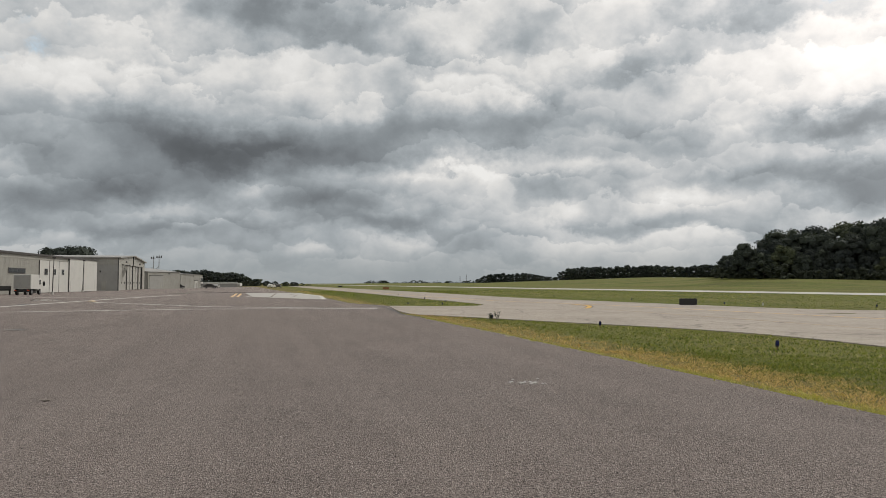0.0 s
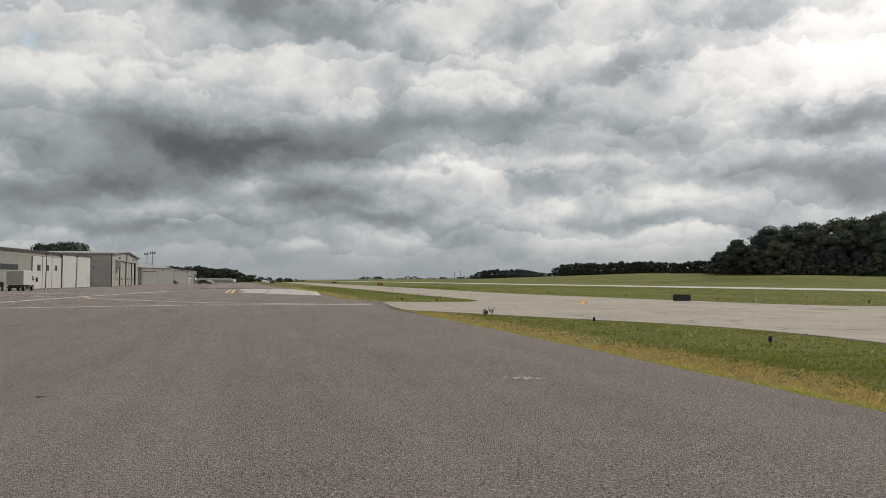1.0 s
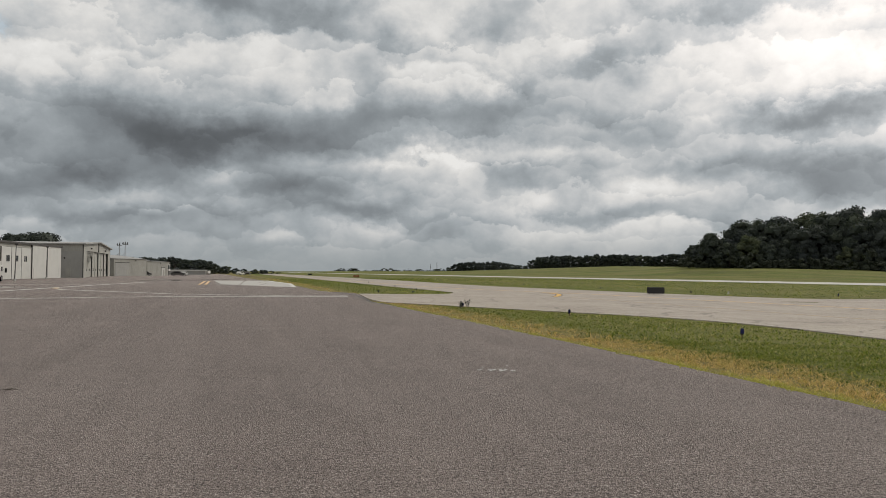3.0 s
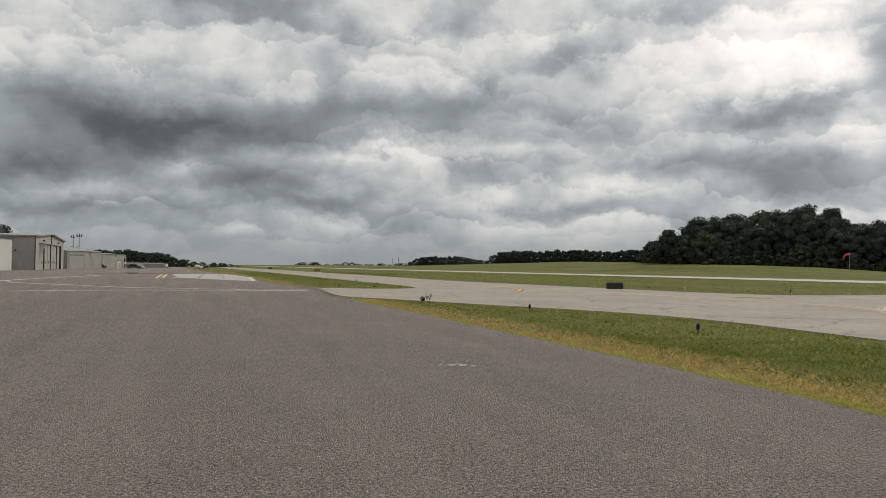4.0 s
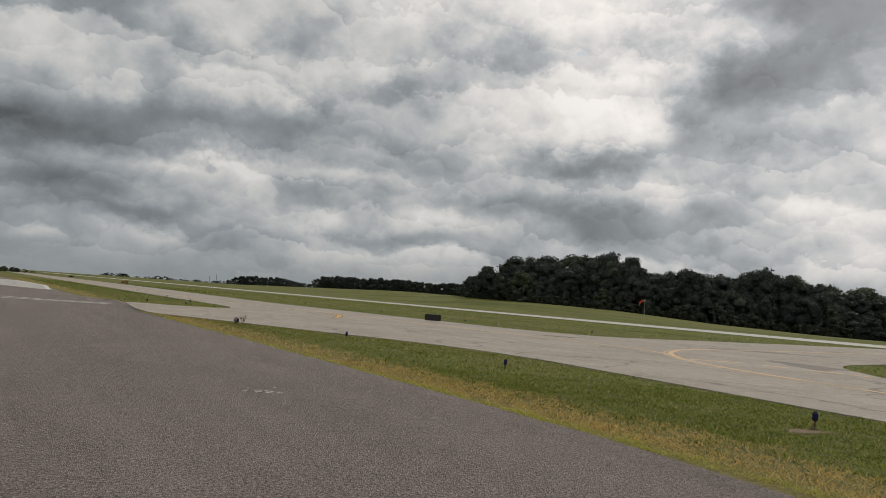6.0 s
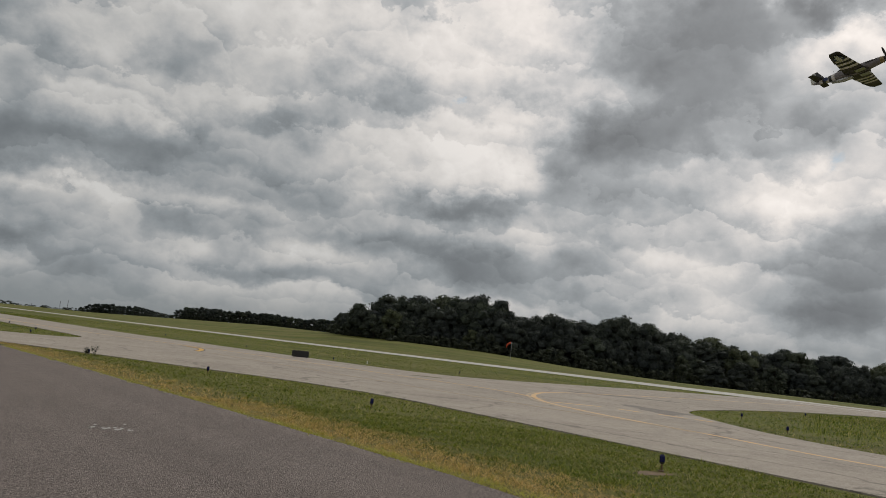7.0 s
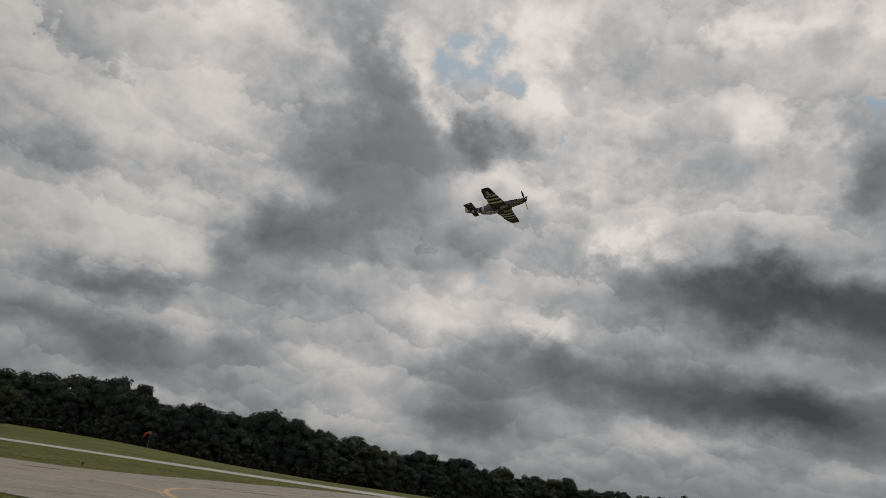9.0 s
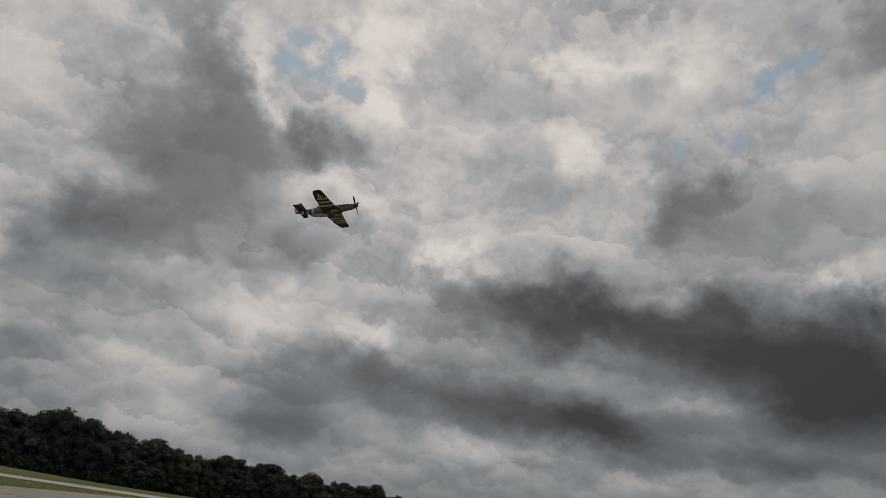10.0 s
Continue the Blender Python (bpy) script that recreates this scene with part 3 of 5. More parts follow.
tagged(part("taxiway_line", stripe(inner, 0.14, 0.0105), faint_line), "thin faded taxiway line", "marking", kind="structure")
for path in ([(20.0, 26.9), (22.2, 26.3)], [(22.6, 25.6), (22.95, 24.6)], [(23.6, 24.2), (23.9, 23.0)], [(24.1, 22.7), (24.4, 22.0)]):
    tagged(part("taxiway_dash", stripe(path, 0.36, 0.0075), road_yellow), "short wide worn yellow dash", "marking", kind="structure")
for i, (x, y, wide, long) in enumerate(((25.6, 26.4, 1.5, 3.2), (33, 37.2, 4.5, 1.2), (26.2, 29.2, 0.35, 0.2))):
    stain = bpy.data.materials.get("tyre_stain") or painted("tyre_stain", (0.21, 0.185, 0.16), 0.9, wear=0.25, scale=2.5)
    tagged(part("tyre_stain", blot(x, y, wide, long, 0.0055, i + 21, -0.3), stain), "dark tyre scuffing worn into the taxiway", "stain", kind="structure")
hook = bent([(9.5, 50.6), (10.3, 53.5), (10.75, 56.3), (10.6, 58.4), (10.2, 60)])
tagged(part("taxiway_line", stripe(hook, 0.50, 0.010), black_paint), "black border of a hooked lead line", "marking", kind="structure")
tagged(part("taxiway_line", stripe(hook, 0.34, 0.013), gold_line), "bright yellow hooked lead line", "marking", kind="structure")
for path, wide, mat in (
    ([(-46, 31), (-25.3, 43.8), (-20.1, 46.8), (-15.2, 49.2), (-4.3, 50)], 0.42, road_white),
    ([(-33.3, 71.4), (-30.1, 66.2), (-16.6, 54.2), (-7.4, 50.9), (-4.5, 51.6)], 0.36, road_white),
    ([(-30.2, 46), (-31.3, 53.8), (-32.9, 64.6), (-35.7, 86.2), (-37.8, 108.5)], 0.45, road_white),
    ([(-33.8, 73.5), (-32.9, 70.9), (-31.2, 68)], 0.5, road_yellow),
    ([(-25.6, 92), (-33.6, 124)], 0.34, road_yellow),
    ([(-25.0, 92.5), (-32.9, 124)], 0.34, road_yellow),
    ([(-60, 84), (-40, 92), (-36, 96)], 0.5, road_white),
    ([(-12.4, 79.4), (-16.3, 101), (-25.2, 131)], 0.5, road_white),
    ([(-25, 96.6), (-12.4, 79.2)], 0.4, road_white),
):
    tagged(part("apron_line", stripe(path, wide, 0.006), mat), "worn painted line on the asphalt apron", "marking", kind="structure")

# pale concrete pad in the apron, with its joints
pad = tagged(part("concrete_pad", slab([(-23.5, 94), (-12.8, 80.5), (-16.5, 101), (-25.5, 131), (-34, 131)], 0.006, 0.05), concrete), "pale concrete pad set in the asphalt", "pad", kind="structure")
tagged(part("pad_joint", stripe([(-21, 93), (-28.5, 130)], 0.2, 0.010), asphalt), "dark tar-filled joint", "joint", kind="structure")
tagged(part("pad_joint", stripe(bent([(-18, 90), (-20, 104), (-22.5, 112), (-24, 131)]), 0.12, 0.010), asphalt), "dark tar-filled joint", "joint", kind="structure")

# a tongue of grass grown over the far edge of the taxiway
tagged(part("grass_tongue", slab([(20.8, 42.3), (21.7, 41.75), (22.4, 41.3), (22.45, 41.6), (21.5, 42.2)], 0.016, 0.03), grass_mat), "tongue of grass grown over the taxiway", "grass", kind="structure")

# remnants of an old painted mark
flakes = bmesh.new()
rng = random.Random(5)
for i in range(15):
    cx, cy = 1.06 + 0.045 * i + (0.04 if i % 4 == 0 else 0), 12.6 + 0.25 * rng.random() + (0.5 if i in (3, 13) else 0)
    pts = [flakes.verts.new((cx + 0.04 * rng.uniform(0.4, 1) * math.cos(k), cy + 0.10 * rng.uniform(0.4, 1) * math.sin(k), 0.004)) for k in np.linspace(0, 5.4, 7)]
    flakes.faces.new(pts)
tagged(part("worn_mark", flakes, faded_white), "flaked remains of white paint on asphalt", "marking", kind="structure")
# tar seam where the apron meets the connector
tagged(part("tar_seam", stripe(bent([(-6.3, 60), (-4.5, 55), (-2.9, 46), (-2.2, 41), (-0.9, 37.3)]), 0.14, 0.007), black_paint), "black tar seam between asphalt and taxiway", "seam", kind="structure")


for i, (x, y, wide, long) in enumerate(((-38.4, 73.4, 1.7, 1.5), (-41, 78, 1.6, 1.0), (-35.6, 71, 0.8, 0.5), (-42.4, 123.5, 2.0, 3.0), (-41.6, 133, 2.6, 4.5), (-39.2, 137, 2.2, 3.5), (-45.6, 132, 2.2, 3.6), (-37, 142, 3.0, 3.0), (-48, 150, 3.5, 6))):
    tagged(part("puddle", blot(x, y, wide, long, 0.004, i + 1, 0.3), water), "shallow rain puddle on the asphalt apron", "puddle", kind="structure")
for i, (x, y, wide, long) in enumerate(((-15.3, 27.2, 0.55, 0.35), (-33, 60, 0.8, 0.6))):
    tagged(part("tar_patch", blot(x, y, wide, long, 0.004, i + 11), black_paint), "black tar repair patch in the asphalt", "tar patch", kind="structure")

# ---- trees ----


def crown_mesh(seed, lobes, leaves, leaf_size, squat=1.0, mat=None):
    """A crown 1 high and about 0.8 wide, from z 0 to 1: many lobes, each a rough core with leaf sprays standing off it."""
    r = np.random.default_rng(seed)
    verts, faces = [], []
    ico = bmesh.new()
    bmesh.ops.create_icosphere(ico, subdivisions=1, radius=1)
    iv = np.array([v.co for v in ico.verts])
    fi = [[v.index for v in f.verts] for f in ico.faces]
    ico.free()
    for k in range(lobes):
        h = (k + r.random()) / lobes
        reach = 0.40 * squat * math.sin(math.pi * min(0.97, 0.16 + 0.78 * h)) ** 0.7
        turn = 2.4 * k + r.normal(0, 0.4)
        out = reach * math.sqrt(r.uniform(0.25, 1.0))
        c = np.array([out * math.cos(turn), out * math.sin(turn), 0.10 + 0.80 * h + r.normal(0, 0.02)])
        size = r.choice((0.075, 0.095, 0.12, 0.15)) * r.uniform(0.85, 1.15) * np.array([1.1, 1.1, 0.82])
        base = len(verts)
        verts += list(c + iv * size * 0.86 * r.uniform(0.75, 1.15, (len(iv), 1)))
        faces += [tuple(base + i for i in f) for f in fi]
        for _ in range(leaves):
            d = r.normal(size=3)
            d /= np.linalg.norm(d)
            if d[2] < -0.5:
                d[2] *= -1
            p = c + d * size * r.uniform(0.78, 1.10)
            u = np.cross(d + r.normal(0, 0.5, 3), [0.3, 0.2, 1])
            u /= np.linalg.norm(u) + 1e-6
            v = np.cross(d, u) + r.normal(0, 0.4, 3)
            s = leaf_size * r.uniform(0.6, 1.4)
            base = len(verts)
            verts += [p - u * s * 0.5, p + v * s * 0.6, p + u * s * 0.5, p - v * s * 0.45 + d * s * 0.3]
            faces += [(base, base + 1, base + 2, base + 3)]
    mesh = bpy.data.meshes.new("crown")
    mesh.from_pydata([tuple(map(float, p)) for p in verts], [], faces)
    mesh.materials.append(mat or leaf_mat)
    return mesh


def trunk_mesh(seed):
    r = random.Random(seed)
    bm = bmesh.new()
    p, rad = Vector((0, 0, -0.03)), 0.022
    for i in range(5):
        q = p + Vector((r.uniform(-0.012, 0.012), r.uniform(-0.012, 0.012), 0.15))
        add_tube(bm, p, q, rad, rad * 0.82, 7)
        if i:
            for _ in range(2):
                t = r.uniform(0, 6.28)
                add_tube(bm, q, q + Vector((math.cos(t) * 0.2, math.sin(t) * 0.2, 0.15)), rad * 0.5, rad * 0.15, 5)
        p, rad = q, rad * 0.82
    mesh = bpy.data.meshes.new("trunk")
    bm.to_mesh(mesh)
    bm.free()
    mesh.materials.append(bark_mat)
    return mesh


def make_tree(name, label, seed, lobes, leaves, leaf_size, squat, m, group, trunk=True):
    ob = thing(name, label, "tree" if name == "tree" else "bush", m, group)
    if trunk:
        t = new("trunk", trunk_mesh(seed))
        t.parent = ob
    c = new("crown", crown_mesh(seed, lobes, leaves, leaf_size, squat, None if trunk else pale_leaf))
    c.parent = ob
    return ob


PARKED = Matrix.Translation((-400, -600, 0))
LEAFY = "tall dark green broadleaf tree at the wood's edge"
tree_kinds = [make_tree("tree", LEAFY, 10 + k, 44, 130, 0.027, s, PARKED @ Matrix.Translation((14 * k, 0, 0)) @ Matrix.Scale(14, 4), "trees of the wood") for k, s in enumerate((0.75, 0.95, 1.15, 0.85, 0.65, 1.05, 0.8))]
far_kinds = [make_tree("tree", "far dark tree in the hazy tree line", 30 + k, 22, 55, 0.055, s, PARKED @ Matrix.Translation((14 * k, 30, 0)) @ Matrix.Scale(12, 4), "far tree line") for k, s in enumerate((1.0, 1.3, 1.15))]
bush_kinds = [make_tree("bush", "low dark green bush under the trees", 50 + k, 14, 60, 0.09, 1.6, PARKED @ Matrix.Translation((8 * k, 60, 0)) @ Matrix.Scale(3, 4), "bushes along the wood", False) for k in range(3)]

pick = random.Random(11)
fresh = set()


def plant(kinds, x, y, high, wide=1.0):
    kind = pick.choice(kinds)
    # crowns of the wood hang to the ground among undergrowth
    high *= 1.1
    z = ground_height(x, y) - 0.1 * high
    m = Matrix.Translation((x, y, z)) @ Matrix.Rotation(pick.uniform(0, 6.28), 4, "Z")
    size = Vector((high * wide, high * wide, high))
    if kind.name not in fresh:
        fresh.add(kind.name)
        kind.matrix_basis = m @ Matrix.Diagonal((*size, 1))
        return kind
    old = kind.scale.copy()
    kind.scale = size
    made = copy_thing(kind, m)
    kind.scale = old
    return made


SKYLINE = [(19.5, 1.3), (20.4, 1.7), (21.2, 2.4), (22.5, 3.0), (24, 3.6), (26, 3.65), (29, 3.85), (35.5, 3.6), (39.7, 3.65), (43.9, 3.1), (47.9, 2.5), (51.8, 2.1),
           (54.7, 2.55), (57.2, 1.9), (62.8, 1.75), (64.9, 1.2), (68.2, 1.6), (73, 1.5), (80, 1.3), (110, 1.2)]
for row, (back, low) in enumerate(((2, 0.62), (9, 0.84), (17, 0.98), (27, 1.0))):
    b = 20.6 + (1.2 if row == 0 else 0.0)
    while b < 84:
        r = table(WOOD_EDGE, b) + back + pick.uniform(-3, 3)
        p = polar(b, r)
        foot = ground_height(p.x, p.y)
        top = EYE + r * math.tan(radians(table(SKYLINE, b))) - foot
        plant(tree_kinds, p.x, p.y, max(4.0, top * low * pick.choice((0.86, 0.94, 1.0, 1.05, 1.09, 1.16) if row > 1 else (0.70, 0.82, 0.92, 1.0, 1.06, 1.12)) * pick.uniform(0.95, 1.06)), pick.uniform(0.75, 1.15))
        b += math.degrees((5.6 + 0.6 * row) / r) * pick.uniform(0.7, 1.35)
b = 19.9
while b < 80:
    r = table(WOOD_EDGE, b) - pick.uniform(4, 10)
    p = polar(b, r)
    plant(bush_kinds, p.x, p.y, pick.choice((2.0, 2.5, 3.0, 3.0, 3.8, 5.4)) * pick.uniform(0.8, 1.15), pick.uniform(0.9, 1.5))
    b += math.degrees(2.7 / r) * pick.uniform(0.6, 1.4)
for back, low in ((7, 4.0), (16, 5.0)):
    b = 20.2
    while b < 82:
        r = table(WOOD_EDGE, b) + back
        p = polar(b, r)
        plant(bush_kinds, p.x, p.y, low * pick.uniform(0.85, 1.2), 1.5)
        b += math.degrees(4.6 / r)
# the lone round tree and the pale tree before the wood's corner
for bearing, far, high, wide in ((22.9, 268, 8.5, 1.15), (21.6, 280, 12.5, 0.9), (47.8, 236, 6.5, 1.3), (49.5, 240, 8.5, 1.2), (59.0, 262, 6.0, 1.1), (62.5, 262, 5.0, 1.2), (68.3, 300, 10.5, 0.9), (73.2, 330, 10.5, 1.0)):
    p = polar(bearing, far)
    plant(tree_kinds, p.x, p.y, high, wide)

b = 2.8
while b < 21:
    p = polar(b, table(WOOD_EDGE, min(b, 18.9)) - 3)
    plant(bush_kinds, p.x, p.y, pick.uniform(3, 4.5), 1.8)
    b += math.degrees(6.5 / 830)
FAR_TOPS = [(2.6, 0.35), (3.6, 0.78), (6.2, 0.82), (8.6, 0.4), (9.1, 1.15), (13, 1.32), (19, 1.38), (21, 1.5)]
for back in (0, 14):
    b = 2.6
    while b < 21:
        r = table(WOOD_EDGE, min(b, 18.9)) + back + pick.uniform(-4, 4)
        p = polar(b, r)
        top = EYE + r * math.tan(radians(table(FAR_TOPS, b))) - ground_height(p.x, p.y)
        plant(far_kinds, p.x, p.y, max(4.0, top * pick.uniform(0.82, 1.06)), pick.uniform(0.9, 1.3))
        b += math.degrees(7.0 / r) * pick.uniform(0.7, 1.3)
WEST_TOPS = [(-24, 0.95), (-19, 0.95), (-16, 0.93), (-15, 0.72), (-14.2, 0.45), (-13.1, 0.22), (-11, 0.12)]
for back in (0, 12):
    b = -24.0
    while b < -10.8:
        r = 470 + back + pick.uniform(-4, 4)
        p = polar(b, r)
        plant(far_kinds, p.x, p.y, max(2.5, (EYE + r * math.tan(radians(table(WEST_TOPS, b)))) * pick.uniform(0.9, 1.06)), pick.uniform(1.2, 1.7))
        b += math.degrees(6.0 / r) * pick.uniform(0.7, 1.3)
b = -23.0
while b < -9.5:
    p = polar(b, 462)
    plant(bush_kinds, p.x, p.y, pick.uniform(2.2, 3.6) if b < -14 else pick.uniform(1.2, 2.2), 1.9)
    b += 0.62
b = -5.8
while b < 2.4:
    p = polar(b, 1150)
    plant(bush_kinds, p.x, p.y, pick.choice((1.6, 2.2, 2.6, 3.4, 4.4)), 2.2)
    b += pick.choice((0.14, 0.18, 0.22, 0.22, 0.5))
for bearing, far, high in ((-27.6, 235, 10.2), (-27.0, 240, 12.2), (-26.4, 236, 11.2), (-25.7, 235, 12.6), (-25.25, 238, 12.2), (-28.0, 240, 9.5)):
    p = polar(bearing, far)
    plant(tree_kinds, p.x, p.y, high, 1.15)

# ---- taxiway lights, signs, windsock ----
sign_orange = painted("faded_orange", (0.32, 0.15, 0.06), 0.7)
stake_mat = painted("stake_rust", (0.13, 0.075, 0.04), 0.7)


def taxi_light(m):
    ob = thing("taxiway_light", "blue-lensed taxiway edge light on a short stake in grass", "light", m, "taxiway edge lights")
    part("base_plate", tube((0, 0, -0.05), (0, 0, 0.015), 0.07, 0.06, 12), stake_mat, ob)
    part("stake", tube((0, 0, 0.0), (0, 0, 0.14), 0.018, 0.016, 8), stake_mat, ob, "rusty orange stake")
    part("collar", tube((0, 0, 0.13), (0, 0, 0.165), 0.032, 0.05, 12), black_paint, ob)
    bm = tube((0, 0, 0.165), (0, 0, 0.262), 0.05, 0.047, 14)
    add_tube(bm, (0, 0, 0.262), (0, 0, 0.287), 0.047, 0.028, 14)
    lens = part("lens", bm, blue_lens, ob, "dark blue glass lens")
    part("cap", tube((0, 0, 0.285), (0, 0, 0.299), 0.036, 0.024, 12), black_paint, lens)
    return ob


LIGHTS = [(2.25, 34.9), (5.95, 28.9), (8.4, 19.2), (10.35, 10.4)]
LIGHTS += [tuple(polar(b, r).xy) for b, r in ((52.6, 32.3), (49.7, 39.7), (53.6, 52.5), (58.6, 77.5), (-3.36, 106), (-2.63, 58.7), (-1.4, 79.4), (-0.04, 57.3),
                                              (0.21, 65.6), (3.1, 124), (8.28, 93.6), (13.92, 76.2), (20.28, 62.6), (29.68, 59.8))]
first_light = None
for x, y in LIGHTS:
    m = pose(x, y, -0.02 if y == 10.4 else -0.07, pick.uniform(-3, 3), pick.uniform(-3, 3), pick.uniform(0, 360))
    if first_light is None:
        first_light = taxi_light(m)
    else:
        copy_thing(first_light, m)

p = polar(22.78, 63.4)
ob = thing("marker_stub", "small white marker stub in mown grass", "marker", pose(p.x, p.y, 0))
part("stub", tube((0, 0, -0.05), (0, 0, 0.18), 0.07, 0.05), white_paint, ob)


def sign_board(name, label, m, wide, high, face, back):
    ob = thing(name, label, "sign", m)
    body = part("cabinet", box(-wide / 2, wide / 2, -0.12, 0.12, 0.07, 0.12 + high, 0.02), back, ob)
    part("face_panel", box(-wide / 2 + 0.04, wide / 2 - 0.04, 0.121, 0.128, 0.2, 0.12 + high), face, ob)
    count = 4 if wide > 1 else 2
    for i in range(count):
        x = wide * ((i + 0.5) / count - 0.5)
        part("leg", tube((x, 0, -0.05), (x, 0, 0.18), 0.03), steel, ob)
        part("hinge", box(x - 0.05, x + 0.05, -0.05, 0.05, 0.115 + high, 0.16 + high, 0.01), back, body)
    return ob


p = polar(17.85, 59.0)
sign_board("guidance_sign", "black back of a low airfield guidance sign", pose(p.x, p.y, 0, 0, 0, -18), 1.25, 0.42, black_paint, black_paint)
p = polar(-4.29, 205)
sign_board("mandatory_sign", "weathered orange low sign beside the taxiway", pose(p.x, p.y, 0, 0, 0, 185), 1.6, 0.55, sign_orange, sign_orange)
p = polar(-7.7, 330)
sign_board("guidance_sign", "small dark sign far along the taxiway", pose(p.x, p.y, 0, 0, 0, 190), 1.7, 0.5, black_paint, black_paint)

p = polar(33.25, 205)
gz = ground_height(p.x, p.y)
sock = thing("windsock", "faded orange-red windsock drooping from a steel pole", "windsock", pose(p.x, p.y, gz))
top = EYE + 205 * math.tan(radians(1.12)) - gz
part("pole", tube((0, 0, -0.1), (0, 0, top), 0.06, 0.04), steel, sock)
part("ring", tube((-0.05, 0.05, top - 0.42), (-0.12, 0.1, top + 0.02), 0.27, 0.27, 14), steel, sock)
bm = bmesh.new()
path = [(-0.1, 0.08, top - 0.2), (-0.42, 0.24, top - 0.22), (-0.75, 0.38, top - 0.36), (-1.0, 0.5, top - 0.7), (-1.15, 0.58, top - 1.15), (-1.2, 0.6, top - 1.5)]
for (a, b), (r0, r1) in zip(zip(path, path[1:]), ((0.25, 0.24), (0.24, 0.21), (0.21, 0.18), (0.18, 0.15), (0.15, 0.12))):
    add_tube(bm, a, b, r0, r1, 12)
part("sock", bm, orange_cloth, sock, "drooping orange-red fabric sock")

for b, high in ((1.28, 13), (1.75, 15), (-0.4, 6)):
    p = polar(b, 1120)
    mast = thing("radio_mast", "thin far radio mast on the horizon", "mast", pose(p.x, p.y, 0))
    bm = bmesh.new()
    for k in range(3):
        t = k * 2.094
        add_tube(bm, (0.6 * math.cos(t), 0.6 * math.sin(t), 0), (0.2 * math.cos(t), 0.2 * math.sin(t), high), 0.16, 0.12, 5)
    for h in range(1, int(high), 2):
        add_tube(bm, (-0.5, 0, h), (0.5, 0, h + 1), 0.08, 0.08, 4)
    part("lattice", bm, dark_trim, mast)

# ---- hangars and the ramp ----


def frame_at(x, y, ax, ay):
    """Local frame with its x axis along a facade; y runs back into the building."""
    m = Matrix(((ax, -ay, 0, x), (ay, ax, 0, y), (0, 0, 1, 0), (0, 0, 0, 1)))
    return m


def ribbed(x0, x1, z0, z1, y, pitch=0.30, deep=0.035):
    """A ribbed metal wall sheet in the plane y, ribs upright, 6 cm thick."""
    bm = bmesh.new()
    n = max(1, round((x1 - x0) / pitch))
    prof = []
    for i in range(n):
        a = x0 + (x1 - x0) * i / n
        s = (x1 - x0) / n
        prof += [(a, y), (a + 0.55 * s, y), (a + 0.65 * s, y - deep), (a + 0.9 * s, y - deep)]
    prof.append((x1, y))
    lo = [bm.verts.new((px, py, z0)) for px, py in prof]
    hi = [bm.verts.new((px, py, z1)) for px, py in prof]
    for i in range(len(prof) - 1):
        bm.faces.new((lo[i], lo[i + 1], hi[i + 1], hi[i]))
    add_box(bm, x0, x1, y + 0.005, y + 0.06, z0, z1)
    return bm


# hangar with tall white door leaves and ribbed grey siding
L, HIGH, DEEP = 75.0, 6.5, 34.0
h1 = thing("hangar", "long grey metal hangar with tall white door leaves", "hangar", frame_at(-63.55, 87.6, -0.1393, 0.9903))
part("front_wall", ribbed(0, 43.6, 0, HIGH - 0.75, 0), siding_mat, h1, "ribbed beige-grey siding")
part("header", box(0, L, -0.06, 0.1, HIGH - 0.75, HIGH), siding_mat, h1)
part("side_wall", box(0, 0.15, 0.1, DEEP, 0, HIGH), siding_mat, h1)
part("side_wall", box(L - 0.15, L, 0.1, DEEP, 0, HIGH), siding_mat, h1)
part("back_wall", box(0.16, L - 0.16, DEEP - 0.15, DEEP, 0, HIGH), siding_mat, h1)
bm = bmesh.new()
for y0, z0, y1, z1 in ((-0.4, HIGH + 0.05, DEEP / 2, HIGH + 1.2), (DEEP / 2, HIGH + 1.2, DEEP + 0.4, HIGH + 0.05)):
    v = [bm.verts.new(c) for c in ((-0.4, y0, z0), (L + 0.4, y0, z0), (L + 0.4, y1, z1), (-0.4, y1, z1), (-0.4, y0, z0 + 0.15), (L + 0.4, y0, z0 + 0.15), (L + 0.4, y1, z1 + 0.15), (-0.4, y1, z1 + 0.15))]
    for f in ((3, 2, 1, 0), (4, 5, 6, 7), (0, 1, 5, 4), (2, 3, 7, 6), (1, 2, 6, 5), (3, 0, 4, 7)):
        bm.faces.new([v[i] for i in f])
part("roof", bm, roof_mat, h1)
part("eave_trim", box(-0.4, L + 0.4, -0.46, -0.402, HIGH - 0.12, HIGH + 0.2), dark_trim, h1, "dark brown eave trim")
for i in range(3):
    a = 43.7 + 4.63 * i
    leaf = part("door_leaf", box(a + 0.06, a + 4.57, -0.12 - 0.03 * i, 0.02 - 0.03 * i, 0.05, HIGH - 0.8, 0.02), white_paint, h1, "tall white sliding door leaf with small window")
    c = a + (2.9, 2.3, 1.9)[i]
    for q in (-0.62, 0.12):
        win = part("window", box(c + q, c + q + 0.56, -0.2, -0.13 - 0.02 * i, 3.2, 4.25), dark_trim, leaf)
        part("pane", box(c + q + 0.07, c + q + 0.49, -0.21, -0.202, 3.3, 4.15), dark_glass, win)
    part("post", box(a - 0.05, a + 0.05, -0.16, 0.0, 0, HIGH - 0.78), dark_trim, h1)
